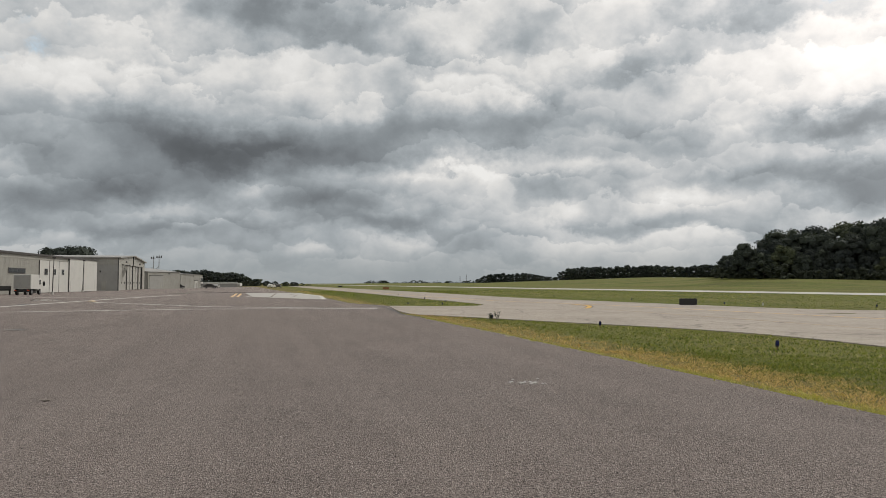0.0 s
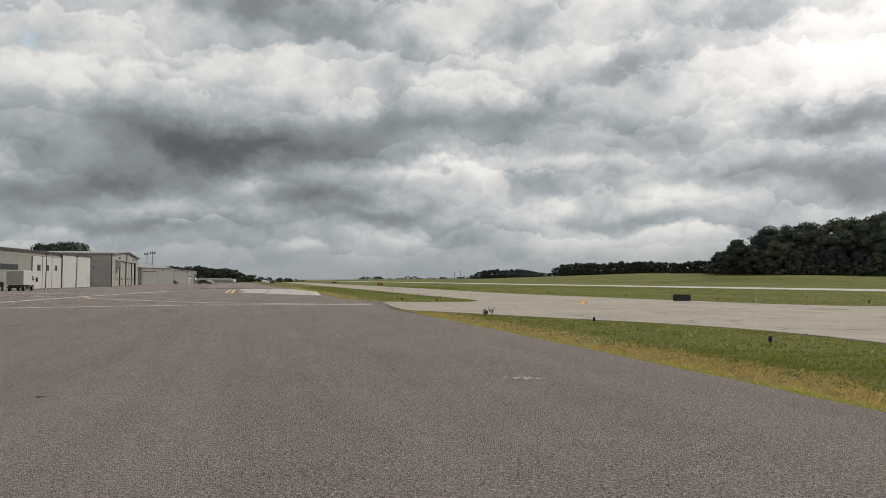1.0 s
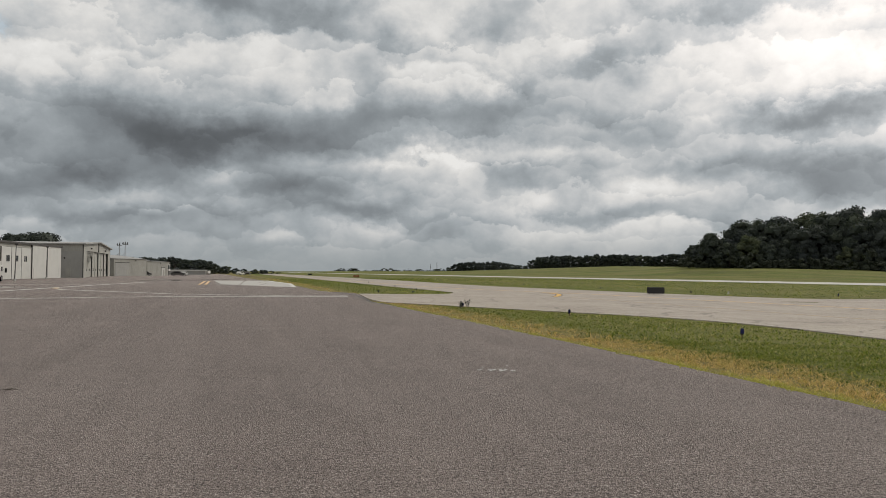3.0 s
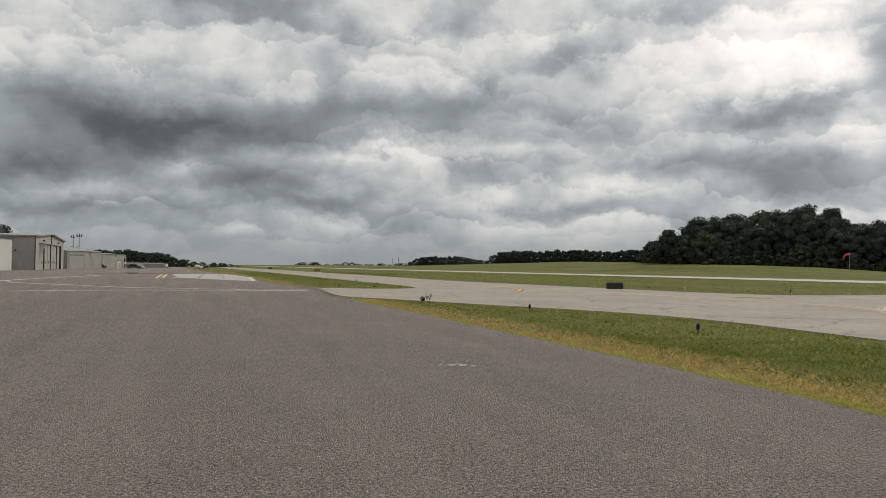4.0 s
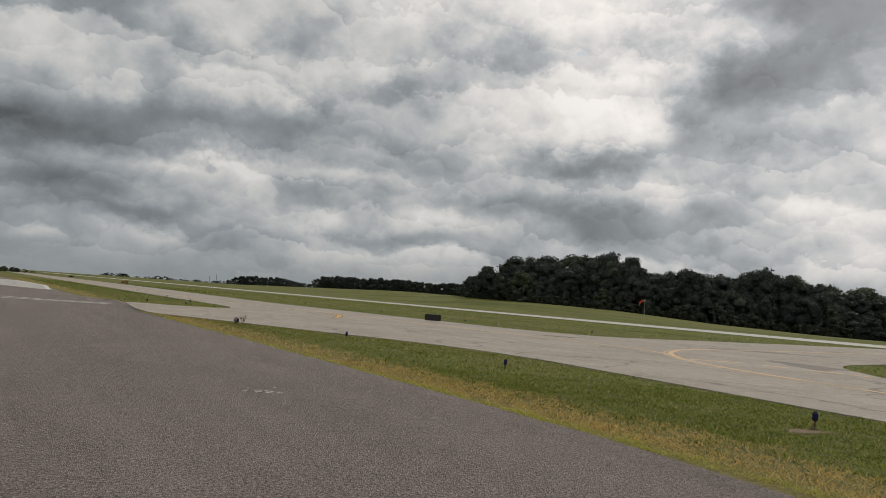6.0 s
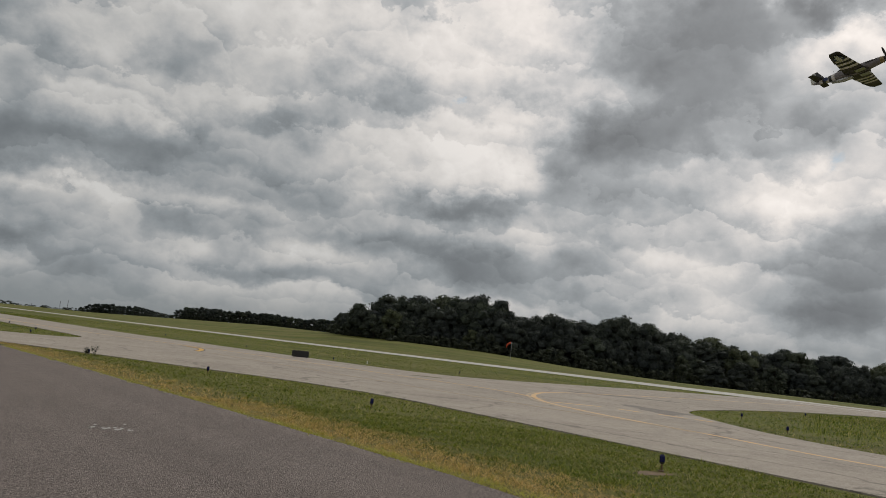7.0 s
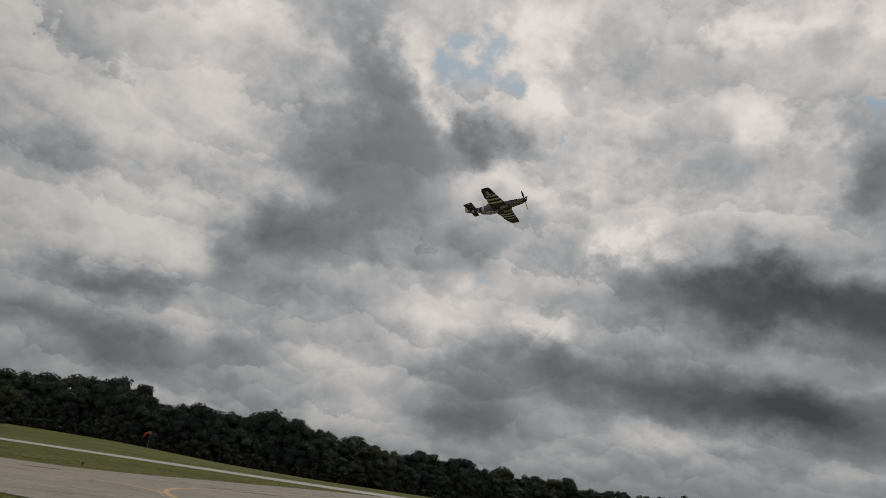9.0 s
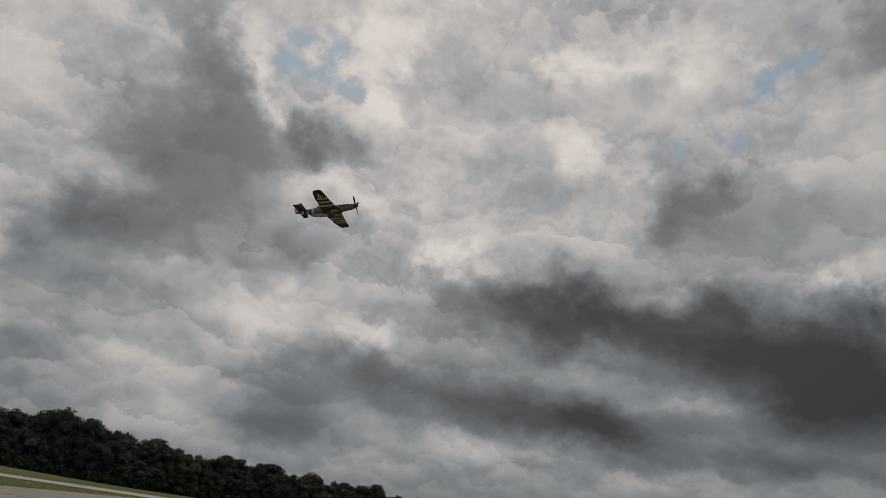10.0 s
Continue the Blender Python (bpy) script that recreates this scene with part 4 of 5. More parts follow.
for i in range(2):
    a = 58.0 + 8.5 * i
    leaf = part("door_leaf", box(a + 0.05, a + 8.4, -0.30, 0.05, 0.05, HIGH - 0.06, 0.02), white_paint, h1, "plain white door leaf")
    part("wicket", box(a + (0.7 if i == 0 else 6.6), a + (1.7 if i == 0 else 7.6), -0.33, -0.302, 0.05, 2.1), white_paint, leaf)
    part("post", box(a - 0.06, a + 0.04, -0.33, -0.05, 0, HIGH - 0.06), dark_trim, h1)
part("door_frame", box(57.4, 57.95, -0.16, 0.06, 0, HIGH - 0.6), grey_sheet, h1)
strip = part("window", box(31.2, 37.8, -0.12, -0.04, 3.3, 4.15), dark_trim, h1, "dark ribbon window")
for i in range(4):
    part("pane", box(31.35 + 1.6 * i, 32.8 + 1.6 * i, -0.135, -0.122, 3.4, 4.05), dark_glass, strip)
# no hole in the siding: a dark slab imitates the doorway's shade
part("opening", box(39.6, 42.6, -0.1, -0.02, 0.0, 1.7), dark_glass, h1, "dark sheet as the shade in a low doorway")

# hangar with a gabled front and folding door leaves
L, HIGH, APEX, DEEP = 46.0, 7.5, 8.6, 30.0
h2 = thing("hangar", "grey gabled metal hangar with folding doors", "hangar", frame_at(-74.6, 174.7, -0.2504, 0.9681))
part("side_wall", box(0, 0.15, 0.15, DEEP, 0, HIGH), grey_sheet, h2, "dark grey side wall")
part("side_band", box(-0.05, -0.003, 0.15, DEEP, HIGH - 1.5, HIGH), siding_mat, h2)
part("side_door", box(-0.09, -0.004, 2.6, 3.6, 0, 2.1), siding_mat, h2, "pale side door")
part("side_lamp", box(-0.25, -0.004, 3.7, 4.0, 4.2, 4.6), dark_trim, h2)
part("corner_trim", box(-0.08, 0.16, -0.05, 0.145, 0, HIGH), dark_trim, h2)
part("side_wall", box(L - 0.15, L, 0.15, DEEP, 0, HIGH), grey_sheet, h2)
bm = bmesh.new()
pts = [(0, 0), (4.6, 0), (4.6, 6.2), (41.5, 6.2), (41.5, 0), (L, 0), (L, HIGH), (L / 2, APEX), (0, HIGH)]
lo = [bm.verts.new((x, 0, z)) for x, z in pts]
hi = [bm.verts.new((x, 0.15, z)) for x, z in pts]
bm.faces.new(lo)
bm.faces.new(hi[::-1])
for i in range(len(pts)):
    j = (i + 1) % len(pts)
    bm.faces.new((lo[i], hi[i], hi[j], lo[j]))
bmesh.ops.triangulate(bm, faces=[f for f in bm.faces if len(f.verts) > 4])
part("gable_wall", bm, siding_mat, h2, "beige sheet-metal gable front")
bm = bmesh.new()
for x0, z0, x1, z1 in ((-0.5, HIGH, L / 2, APEX + 0.02), (L / 2, APEX + 0.02, L + 0.5, HIGH)):
    v = [bm.verts.new(c) for c in ((x0, -0.6, z0), (x1, -0.6, z1), (x1, DEEP, z1), (x0, DEEP, z0), (x0, -0.6, z0 + 0.25), (x1, -0.6, z1 + 0.25), (x1, DEEP, z1 + 0.25), (x0, DEEP, z0 + 0.25))]
    for f in ((3, 2, 1, 0), (4, 5, 6, 7), (0, 1, 5, 4), (2, 3, 7, 6), (1, 2, 6, 5), (3, 0, 4, 7)):
        bm.faces.new([v[i] for i in f])
part("roof", bm, roof_mat, h2)
# a flat dark sheet behind the leaves stands in for the unlit interior
part("inside", box(4.7, 41.4, 1.4, 1.6, 0, 6.3), dark_trim, h2, "dark sheet standing in for the hangar's inner shade")
for i in range(7):
    a = 4.8 + i * 5.2
    leaf = part("door_leaf", box(a, a + (5.0 if i == 0 else 3.9), 0.3 + 0.12 * (i % 2), 0.42 + 0.12 * (i % 2), 0.05, 6.15), siding_mat, h2, "pale folding door leaf")
    part("window", box(a + 1.2, a + 2.2, 0.27 + 0.12 * (i % 2), 0.297 + 0.12 * (i % 2), 1.5, 2.1), dark_glass, leaf)
for x in (11, 35):
    part("gable_lamp", box(x - 0.25, x + 0.25, -0.3, -0.003, 6.7, 7.05), dark_trim, h2)
part("gable_post", box(L / 2 - 0.2, L / 2 + 0.2, -0.2, -0.003, 6.3, APEX), dark_trim, h2)

# two low grey hangars beyond


def low_hangar(label, x, y, ax, ay, length, deep, high, rise, door):
    ob = thing("hangar", label, "hangar", frame_at(x, y, ax, ay))
    part("front_wall", ribbed(0, length, 0, high, 0, 0.5), siding_mat, ob)
    part("side_wall", box(0, 0.12, 0.07, deep, 0, high), siding_mat, ob)
    part("side_wall", box(length - 0.12, length, 0.07, deep, 0, high), siding_mat, ob)
    part("back_wall", box(0.13, length - 0.13, deep - 0.12, deep, 0, high), siding_mat, ob)
    bm = bmesh.new()
    v = [bm.verts.new(c) for c in ((-0.3, -0.3, high), (length + 0.3, -0.3, high), (length + 0.3, deep + 0.3, high), (-0.3, deep + 0.3, high), (-0.3, deep / 2, high + rise), (length + 0.3, deep / 2, high + rise))]
    for f in ((3, 2, 1, 0), (0, 1, 5, 4), (2, 3, 4, 5), (1, 2, 5), (3, 0, 4)):
        bm.faces.new([v[i] for i in f])
    part("roof", bm, roof_mat, ob)
    a, b, top = door
    leaf = part("roller_door", box(a, b, -0.1, -0.04, 0, top), white_paint if b - a < 3 else grey_sheet, ob, "flat roller door")
    part("door_header", box(a - 0.15, b + 0.15, -0.14, -0.038, top + 0.003, top + 0.2), dark_trim, ob)
    part("wicket", box(b - 1.1, b - 0.3, -0.115, -0.102, 0, 1.9), siding_mat, leaf)
    part("wall_lamp", box(length * 0.62, length * 0.62 + 0.4, -0.3, -0.04, high - 0.7, high - 0.4), dark_trim, ob)
    return ob


low_hangar("low grey metal hangar with a roller door", -87.9, 226.6, 0.298, 0.955, 15.1, 22, 5.2, 1.3, (0.5, 6.6, 3.9))
low_hangar("low pale metal hangar behind its neighbour", -85.5, 247.6, 0.222, 0.975, 11.7, 18, 4.7, 0.5, (8.3, 10.2, 2.6))
ob = low_hangar("small open-fronted hangar with white posts", -82.9, 259.2, -0.25, 0.968, 18, 14, 4.7, 0.3, (2.0, 3.4, 2.2))
# the front is closed; a dark slab on it gives the bay's shade
part("opening", box(4.5, 15.5, -0.12, -0.045, 0.0, 3.6), dark_glass, ob, "dark sheet as the shade of an open bay")
part("post", box(9.6, 10.1, -0.2, -0.125, 0.0, 3.6), white_paint, ob)
part("bench", box(4.8, 15.2, -0.18, -0.125, 1.6, 2.2), white_paint, ob)

# beacon masts behind the low hangar
for b, high, cups in ((-20.86, 10.6, 1), (-20.5, 10.9, 2)):
    p = polar(b, 262)
    ob = thing("beacon_mast", "thin steel mast with weather instruments", "mast", pose(p.x, p.y, 0))
    part("pole", tube((0, 0, 0), (0, 0, high), 0.14, 0.09, 8), steel, ob)
    part("cross_arm", tube((-0.8, 0, high - 1.0), (0.8, 0, high - 1.0), 0.07), steel, ob)
    for s in (-0.7, 0.0, 0.7)[: cups + 1]:
        part("instrument", tube((s, 0, high - 0.95), (s, 0, high - 0.45 + 0.1 * cups), 0.24, 0.16, 8), dark_trim, ob)
    for h in (5.5, 7.0, 8.5):
        part("rung", tube((-0.35, 0, h), (0.35, 0, h), 0.05, 0.05, 6), steel, ob)
    part("stay", tube((-3.2, 0, 4.6), (0, 0, 7.2), 0.07, 0.07, 6), steel, ob)

# ramp lamp posts
for b, r, high in ((-27.18, 128, 5.5), (-25.35, 160, 6.0)):
    p = polar(b, r)
    ob = thing("lamp_post", "thin dark ramp lamp post with flood lamp", "lamp post", pose(p.x, p.y, 0, 0, 0, 20))
    part("pole", tube((0, 0, 0), (0.12, 0, high), 0.08, 0.05, 8), dark_trim, ob)
    part("base", tube((0, 0, 0), (0, 0, 0.4), 0.22, 0.2, 10), concrete, ob)
    head = part("lamp_head", box(-0.1, 0.4, -0.12, 0.12, high - 0.1, high + 0.12, 0.03), dark_trim, ob)
    part("glass", box(0.0, 0.36, -0.1, 0.1, high - 0.115, high - 0.102), dark_glass, head)


def wheel(parent, x, y, r, wide):
    w = part("wheel", tube((x, y - wide / 2, r), (x, y + wide / 2, r), r, r, 16), tyre_rubber, parent)
    part("rim", tube((x, y - wide / 2 - 0.01, r), (x, y + wide / 2 + 0.01, r), r * 0.55, r * 0.55, 12), steel, w)


p = polar(-28.7, 126)
truck = thing("box_truck", "white box truck with grey rear door by the hangar", "truck", pose(p.x, p.y, 0, 0, 0, 103))
cargo = part("cargo_box", box(-2.1, 2.0, -1.15, 1.15, 0.85, 2.95, 0.03), white_paint, truck, "white cargo box")
part("rear_door", box(-2.125, -2.104, -1.05, 1.05, 0.95, 2.85), grey_sheet, cargo, "grey roller rear door")
for i in range(5):
    part("door_slat", box(-2.14, -2.127, -1.05, 1.05, 1.02 + 0.36 * i, 1.30 + 0.36 * i), grey_sheet, cargo)
cab = part("cab", box(2.15, 3.6, -1.0, 1.0, 0.6, 2.45, 0.12), white_paint, truck, "white cab")
part("windscreen", box(3.595, 3.615, -0.85, 0.85, 1.5, 2.2), dark_glass, cab)
for q in (-1, 1):
    part("side_window", box(2.4, 3.2, q * 1.005 - 0.01, q * 1.005 + 0.01, 1.5, 2.15), dark_glass, cab)
    part("mirror", box(3.3, 3.4, q * 1.42 - 0.14, q * 1.42 + 0.14, 1.3, 1.95, 0.02), black_paint, cab)
    part("mirror_arm", tube((3.35, q * 0.99, 1.7), (3.35, q * 1.3, 1.7), 0.03, 0.03, 6), black_paint, cab)
    part("tail_lamp", box(-2.2, -2.15, q * 0.85 - 0.12, q * 0.85 + 0.12, 0.6, 0.72), orange_cloth, truck)
part("bumper", box(-2.15, -2.05, -1.05, 1.05, 0.42, 0.58), black_paint, truck)
part("chassis", box(-2.05, 3.5, -0.5, 0.5, 0.5, 0.845), black_paint, truck)
for x in (-1.2, 2.8):
    for y in (-0.9, 0.9):
        wheel(truck, x, y, 0.44, 0.3)

p = polar(-30.0, 128)
trailer = thing("flat_trailer", "low dark flatbed trailer beside the truck", "trailer", pose(p.x, p.y, 0, 0, 0, -60))
part("deck", box(-2.2, 2.2, -0.9, 0.9, 0.62, 0.8), black_paint, trailer)
part("headboard", box(1.9, 2.0, -0.9, 0.9, 0.8, 1.3), dark_trim, trailer)
for x in (-1.2, 1.2):
    for y in (-0.75, 0.75):
        wheel(trailer, x, y, 0.33, 0.22)


def car(label, x, y, turn, paint):
    ob = thing("car", label, "car", pose(x, y, 0, 0, 0, turn), "cars by the hangars")
    bm = bmesh.new()
    prof = [(-2.2, 0.35), (2.2, 0.35), (2.25, 0.75), (1.3, 0.95), (0.6, 1.42), (-1.1, 1.45), (-1.9, 1.0), (-2.25, 0.95)]
    a = [bm.verts.new((px, -0.85, pz)) for px, pz in prof]
    b = [bm.verts.new((px, 0.85, pz)) for px, pz in prof]
    bm.faces.new(a[::-1])
    bm.faces.new(b)
    for i in range(len(prof)):
        j = (i + 1) % len(prof)
        bm.faces.new((a[i], a[j], b[j], b[i]))
    bmesh.ops.triangulate(bm, faces=[f for f in bm.faces if len(f.verts) > 4])
    body = part("body", bm, paint, ob)
    for s in (-1, 1):
        part("side_window", box(-1.2, 0.6, s * 0.855 - 0.01, s * 0.855 + 0.01, 1.0, 1.33), dark_glass, body)
    for wx in (-1.4, 1.4):
        for wy in (-0.78, 0.78):
            wheel(ob, wx, wy, 0.32, 0.2)
    return ob


for b, r, turn, paint, label in ((-17.0, 265, 10, dark_trim, "dark car parked by the open hangar"), (-16.6, 268, 95, grey_sheet, "grey car parked by the open hangar"),
                                 (-19.25, 258, 60, black_paint, "black car parked before the low hangar")):
    p = polar(b, r)
    car(label, p.x, p.y, turn, paint)

p = polar(-16.3, 345)
shed = thing("storage_shed", "long low white shed far along the apron", "shed", pose(p.x, p.y, 0, 0, 0, 14))
part("walls", box(-8, 7, 0, 6, 0, 1.5), grey_sheet, shed)
part("roof", box(-8.3, 7.3, -0.5, 6.3, 1.5, 2.1, 0.1), white_paint, shed, "white low roof")
for b in (-15.35, -15.0):
    p = polar(b, 350)
    van = thing("van", "small white van parked far off", "van", pose(p.x, p.y, 0, 0, 0, 90), "parked vans")
    body = part("body", box(-1.9, 1.9, -0.85, 0.85, 0.4, 1.75, 0.15), white_paint, van)
    part("windscreen", box(1.8, 1.91, -0.7, 0.7, 1.05, 1.55), dark_glass, body)
    for wx in (-1.2, 1.2):
        for wy in (-0.78, 0.78):
            wheel(van, wx, wy, 0.33, 0.2)
p = polar(-12.7, 300)
car("pale utility car parked far up the apron", p.x, p.y, 80, white_paint)
p = polar(-12.2, 304)
car("dark car parked far up the apron", p.x, p.y, 95, dark_trim)

# ---- the fighter aeroplane in the air ----


def build_metal(n, place):
    worn = n.noise(place, 2.0, 5.0, 0.6).outputs[0]
    panels = n.n("ShaderNodeTexBrick")
    n.link(place, panels.inputs["Vector"])
    panels.inputs["Scale"].default_value = 1.0
    panels.inputs["Mortar Size"].default_value = 0.006
    return {"color": n.mix(n.math("MULTIPLY", panels.outputs["Fac"], 0.5), n.ramp(worn, [(0.3, (0.33, 0.33, 0.32)), (0.7, (0.5, 0.5, 0.48))]), (0.08, 0.05, 0.07))}


def banded(name, axis, start, step, bands, base):
    """Alternating white and black identification bands along one axis."""
    def build(n, place):
        v = n.math("ABSOLUTE", n.split(place)[axis]) if axis else n.math("MULTIPLY", n.split(place)[axis], -1.0)
        k = n.math("DIVIDE", n.math("SUBTRACT", v, start), step)
        inside = n.math("MULTIPLY", n.math("GREATER_THAN", k, 0.0), n.math("LESS_THAN", k, float(bands)))
        odd = n.math("GREATER_THAN", n.math("FRACT", n.math("MULTIPLY", k, 0.5)), 0.5)
        dirt = n.noise(place, 3.0, 4.0).outputs[0]
        white = n.ramp(dirt, [(0.3, (0.48, 0.45, 0.44)), (0.6, (0.64, 0.60, 0.58))])
        return {"color": n.mix(inside, base, n.mix(odd, white, (0.018, 0.018, 0.018)))}
    return material(name, build, 0.45)


bare_metal = material("bare_metal", build_metal, 0.4, 0.6)
fuselage_mat = banded("fuselage_bands", 0, 1.75, 0.42, 5, (0.15, 0.132, 0.132))
wing_mat = banded("wing_bands", 1, 1.75, 0.42, 5, (0.05, 0.041, 0.046))
olive_mat = painted("olive_paint", (0.045, 0.038, 0.036), 0.5)
gold_mat = painted("yellow_nose", (0.24, 0.17, 0.07), 0.4)
roundel_blue = painted("roundel_blue", (0.02, 0.03, 0.09), 0.5)


def loft(rings, sides=16):
    bm = bmesh.new()
    loops = []
    for x, half, lo, hi in rings:
        mid, tall = (lo + hi) / 2, (hi - lo) / 2
        loops.append([bm.verts.new((x, half * math.cos(t), mid + tall * math.sin(t))) for t in np.linspace(0, 2 * math.pi, sides, endpoint=False)])
    for a, b in zip(loops, loops[1:]):
        for i in range(sides):
            j = (i + 1) % sides
            bm.faces.new((a[i], a[j], b[j], b[i]))
    bm.faces.new(loops[0])
    bm.faces.new(loops[-1])
    return bm


def foil(stations):
    """A tapered wing panel: rows of (lead x, trail x, y, z, thickness)."""
    bm = bmesh.new()
    shape = ((0.0, 0.0), (0.12, 0.42), (0.35, 0.5), (0.7, 0.28), (1.0, 0.02), (0.7, -0.2), (0.35, -0.42), (0.1, -0.34))
    loops = [[bm.verts.new((lead + (trail - lead) * s, y, z + t * thick)) for s, t in shape] for lead, trail, y, z, thick in stations]
    for a, b in zip(loops, loops[1:]):
        for i in range(len(shape)):
            j = (i + 1) % len(shape)
            bm.faces.new((a[i], a[j], b[j], b[i]))
    bm.faces.new(loops[0])
    bm.faces.new(loops[-1])
    return bm


def fighter(m):
    ob = thing("fighter_aeroplane", "silver propeller fighter with black and white bands, climbing", "aeroplane", m)
    body = part("fuselage", loft([(4.3, 0.33, -0.32, 0.36), (3.9, 0.40, -0.45, 0.44), (2.8, 0.45, -0.60, 0.52), (1.5, 0.47, -0.66, 0.56), (0.4, 0.48, -0.70, 0.60), (-0.8, 0.46, -0.70, 0.62),
                                  (-2.0, 0.38, -0.52, 0.56), (-3.2, 0.24, -0.28, 0.44), (-4.2, 0.13, -0.08, 0.36), (-4.7, 0.05, 0.06, 0.3)]), fuselage_mat, ob, smooth=True)
    part("scoop", loft([(0.35, 0.22, -0.95, -0.62), (0.1, 0.3, -1.06, -0.55), (-0.9, 0.32, -1.05, -0.5), (-2.3, 0.2, -0.7, -0.4)]), bare_metal, ob, "belly air scoop", True)
    part("canopy", loft([(0.95, 0.2, 0.5, 0.62), (0.5, 0.32, 0.45, 0.95), (-0.1, 0.34, 0.45, 1.05), (-0.9, 0.28, 0.45, 0.92), (-1.6, 0.1, 0.5, 0.66)], 12), dark_glass, ob, "dark glazed bubble canopy", True)
    part("nose_band", loft([(4.32, 0.335, -0.33, 0.37), (3.85, 0.41, -0.47, 0.455)]), gold_mat, body, "yellow nose band", True)
    for s in (-1, 1):
        for i in range(6):
            part("exhaust", box(2.2 + 0.24 * i, 2.34 + 0.24 * i, s * 0.46 - 0.06, s * 0.46 + 0.06, 0.12, 0.22), black_paint, body)
        wing = part("wing", foil([(1.75, -1.25, s * 0.1, -0.5, 0.42), (1.35, -1.15, s * 0.9, -0.46, 0.38), (0.95, -0.9, s * 3.4, -0.24, 0.27), (0.68, -0.62, s * 5.4, -0.07, 0.16), (0.5, -0.45, s * 5.64, -0.05, 0.06)]), wing_mat, ob, "wing with black and white bands")
        wing.location.x = 0.8
        part("aileron", foil([(-0.75, -1.02, s * 3.3, -0.27, 0.08), (-0.5, -0.72, s * 5.2, -0.1, 0.06)]), olive_mat, wing)
        part("tailplane", foil([(-3.25, -4.35, s * 0.08, 0.36, 0.14), (-3.6, -4.4, s * 1.9, 0.36, 0.08), (-3.8, -4.35, s * 2.0, 0.36, 0.04)]), olive_mat, ob, "dark tailplane")
        part("gear_door", box(0.2, 1.4, s * 0.7 - 0.35, s * 0.7 + 0.35, -0.70, -0.66), bare_metal, ob).location.x = 0.8
    # national mark as plain shapes below the right wing
    for bm, mat, dz in ((tube((0.05, -4.35, -0.345), (0.05, -4.35, -0.335), 0.62, 0.62, 20), roundel_blue, 0), (box(-0.15, 0.25, -5.2, -3.5, -0.352, -0.346), white_paint, 0)):
        part("wing_mark", bm, mat, ob).location.x = 0.8
    star = bmesh.new()
    pts = [star.verts.new((0.05 + (0.58 if k % 2 == 0 else 0.24) * math.cos(k * math.pi / 5), -4.35 + (0.58 if k % 2 == 0 else 0.24) * math.sin(k * math.pi / 5), -0.358)) for k in range(10)]
    hub_lo, hub_hi = star.verts.new((0.05, -4.35, -0.358)), star.verts.new((0.05, -4.35, -0.348))
    for k in range(10):
        star.faces.new((pts[k], pts[(k + 1) % 10], hub_lo))
        star.faces.new((pts[(k + 1) % 10], pts[k], hub_hi))
    part("wing_star", star, white_paint, ob, "white star on blue disc").location.x = 0.8
    part("side_mark", tube((-2.95, -0.30, 0.08), (-2.95, -0.245, 0.08), 0.3, 0.3, 16), roundel_blue, ob)
    for prof, name, mat in (([(-3.1, 0.4), (-4.25, 0.3), (-4.3, 1.75), (-4.05, 1.75)], "fin", olive_mat), ([(-4.27, 0.1), (-4.95, 0.2), (-5.05, 0.9), (-4.75, 1.7), (-4.32, 1.75)], "rudder", white_paint)):
        bm = bmesh.new()
        a = [bm.verts.new((x, -0.05, z)) for x, z in prof]
        b = [bm.verts.new((x, 0.05, z)) for x, z in prof]
        bm.faces.new(a[::-1])
        bm.faces.new(b)
        for i in range(len(prof)):
            j = (i + 1) % len(prof)
            bm.faces.new((a[i], a[j], b[j], b[i]))
        part(name, bm, mat, ob)
    spin = part("spinner", loft([(4.32, 0.34, -0.33, 0.36), (4.6, 0.27, -0.26, 0.29), (4.85, 0.14, -0.13, 0.16), (4.95, 0.03, -0.02, 0.05)], 14), olive_mat, ob, "pointed spinner", True)
    for k in range(4):
        bm = foil([(0.09, -0.09, 0.2, 0, 0.12), (0.16, -0.16, 0.7, 0, 0.09), (0.14, -0.14, 1.2, 0, 0.06), (0.06, -0.06, 1.5, 0, 0.04)])
        bmesh.ops.transform(bm, matrix=Matrix.Translation((4.55, 0, 0.02)) @ Matrix.Rotation(radians(50 + 90 * k), 4, "X") @ Matrix.Rotation(radians(55), 4, "Y"), verts=bm.verts)
        part("blade", bm, black_paint, ob, "black propeller blade")
    part("mast", tube((-1.9, 0, 0.5), (-2.0, 0, 1.0), 0.02), steel, ob)
    return ob


# it climbs southward over the runway, banked away from the apron
aim = polar(55.45, 1.0)
aim = Vector((aim.x * math.cos(radians(21.1)), aim.y * math.cos(radians(21.1)), math.sin(radians(21.1))))
right = Vector((math.cos(radians(55.45)), -math.sin(radians(55.45)), 0))
over = right.cross(aim)
ahead = (8.85 * right + 3.15 * over - 3.6 * aim).normalized()
star_wing = -2.7 * right + 2.25 * over - 4.6 * aim
left = -(star_wing - ahead * star_wing.dot(ahead)).normalized()
crown = ahead.cross(left)
spot_at = Vector((0, 0, EYE)) + 112 * aim
fighter(Matrix(((ahead.x, left.x, crown.x, spot_at.x), (ahead.y, left.y, crown.y, spot_at.y), (ahead.z, left.z, crown.z, spot_at.z), (0, 0, 0, 1))))

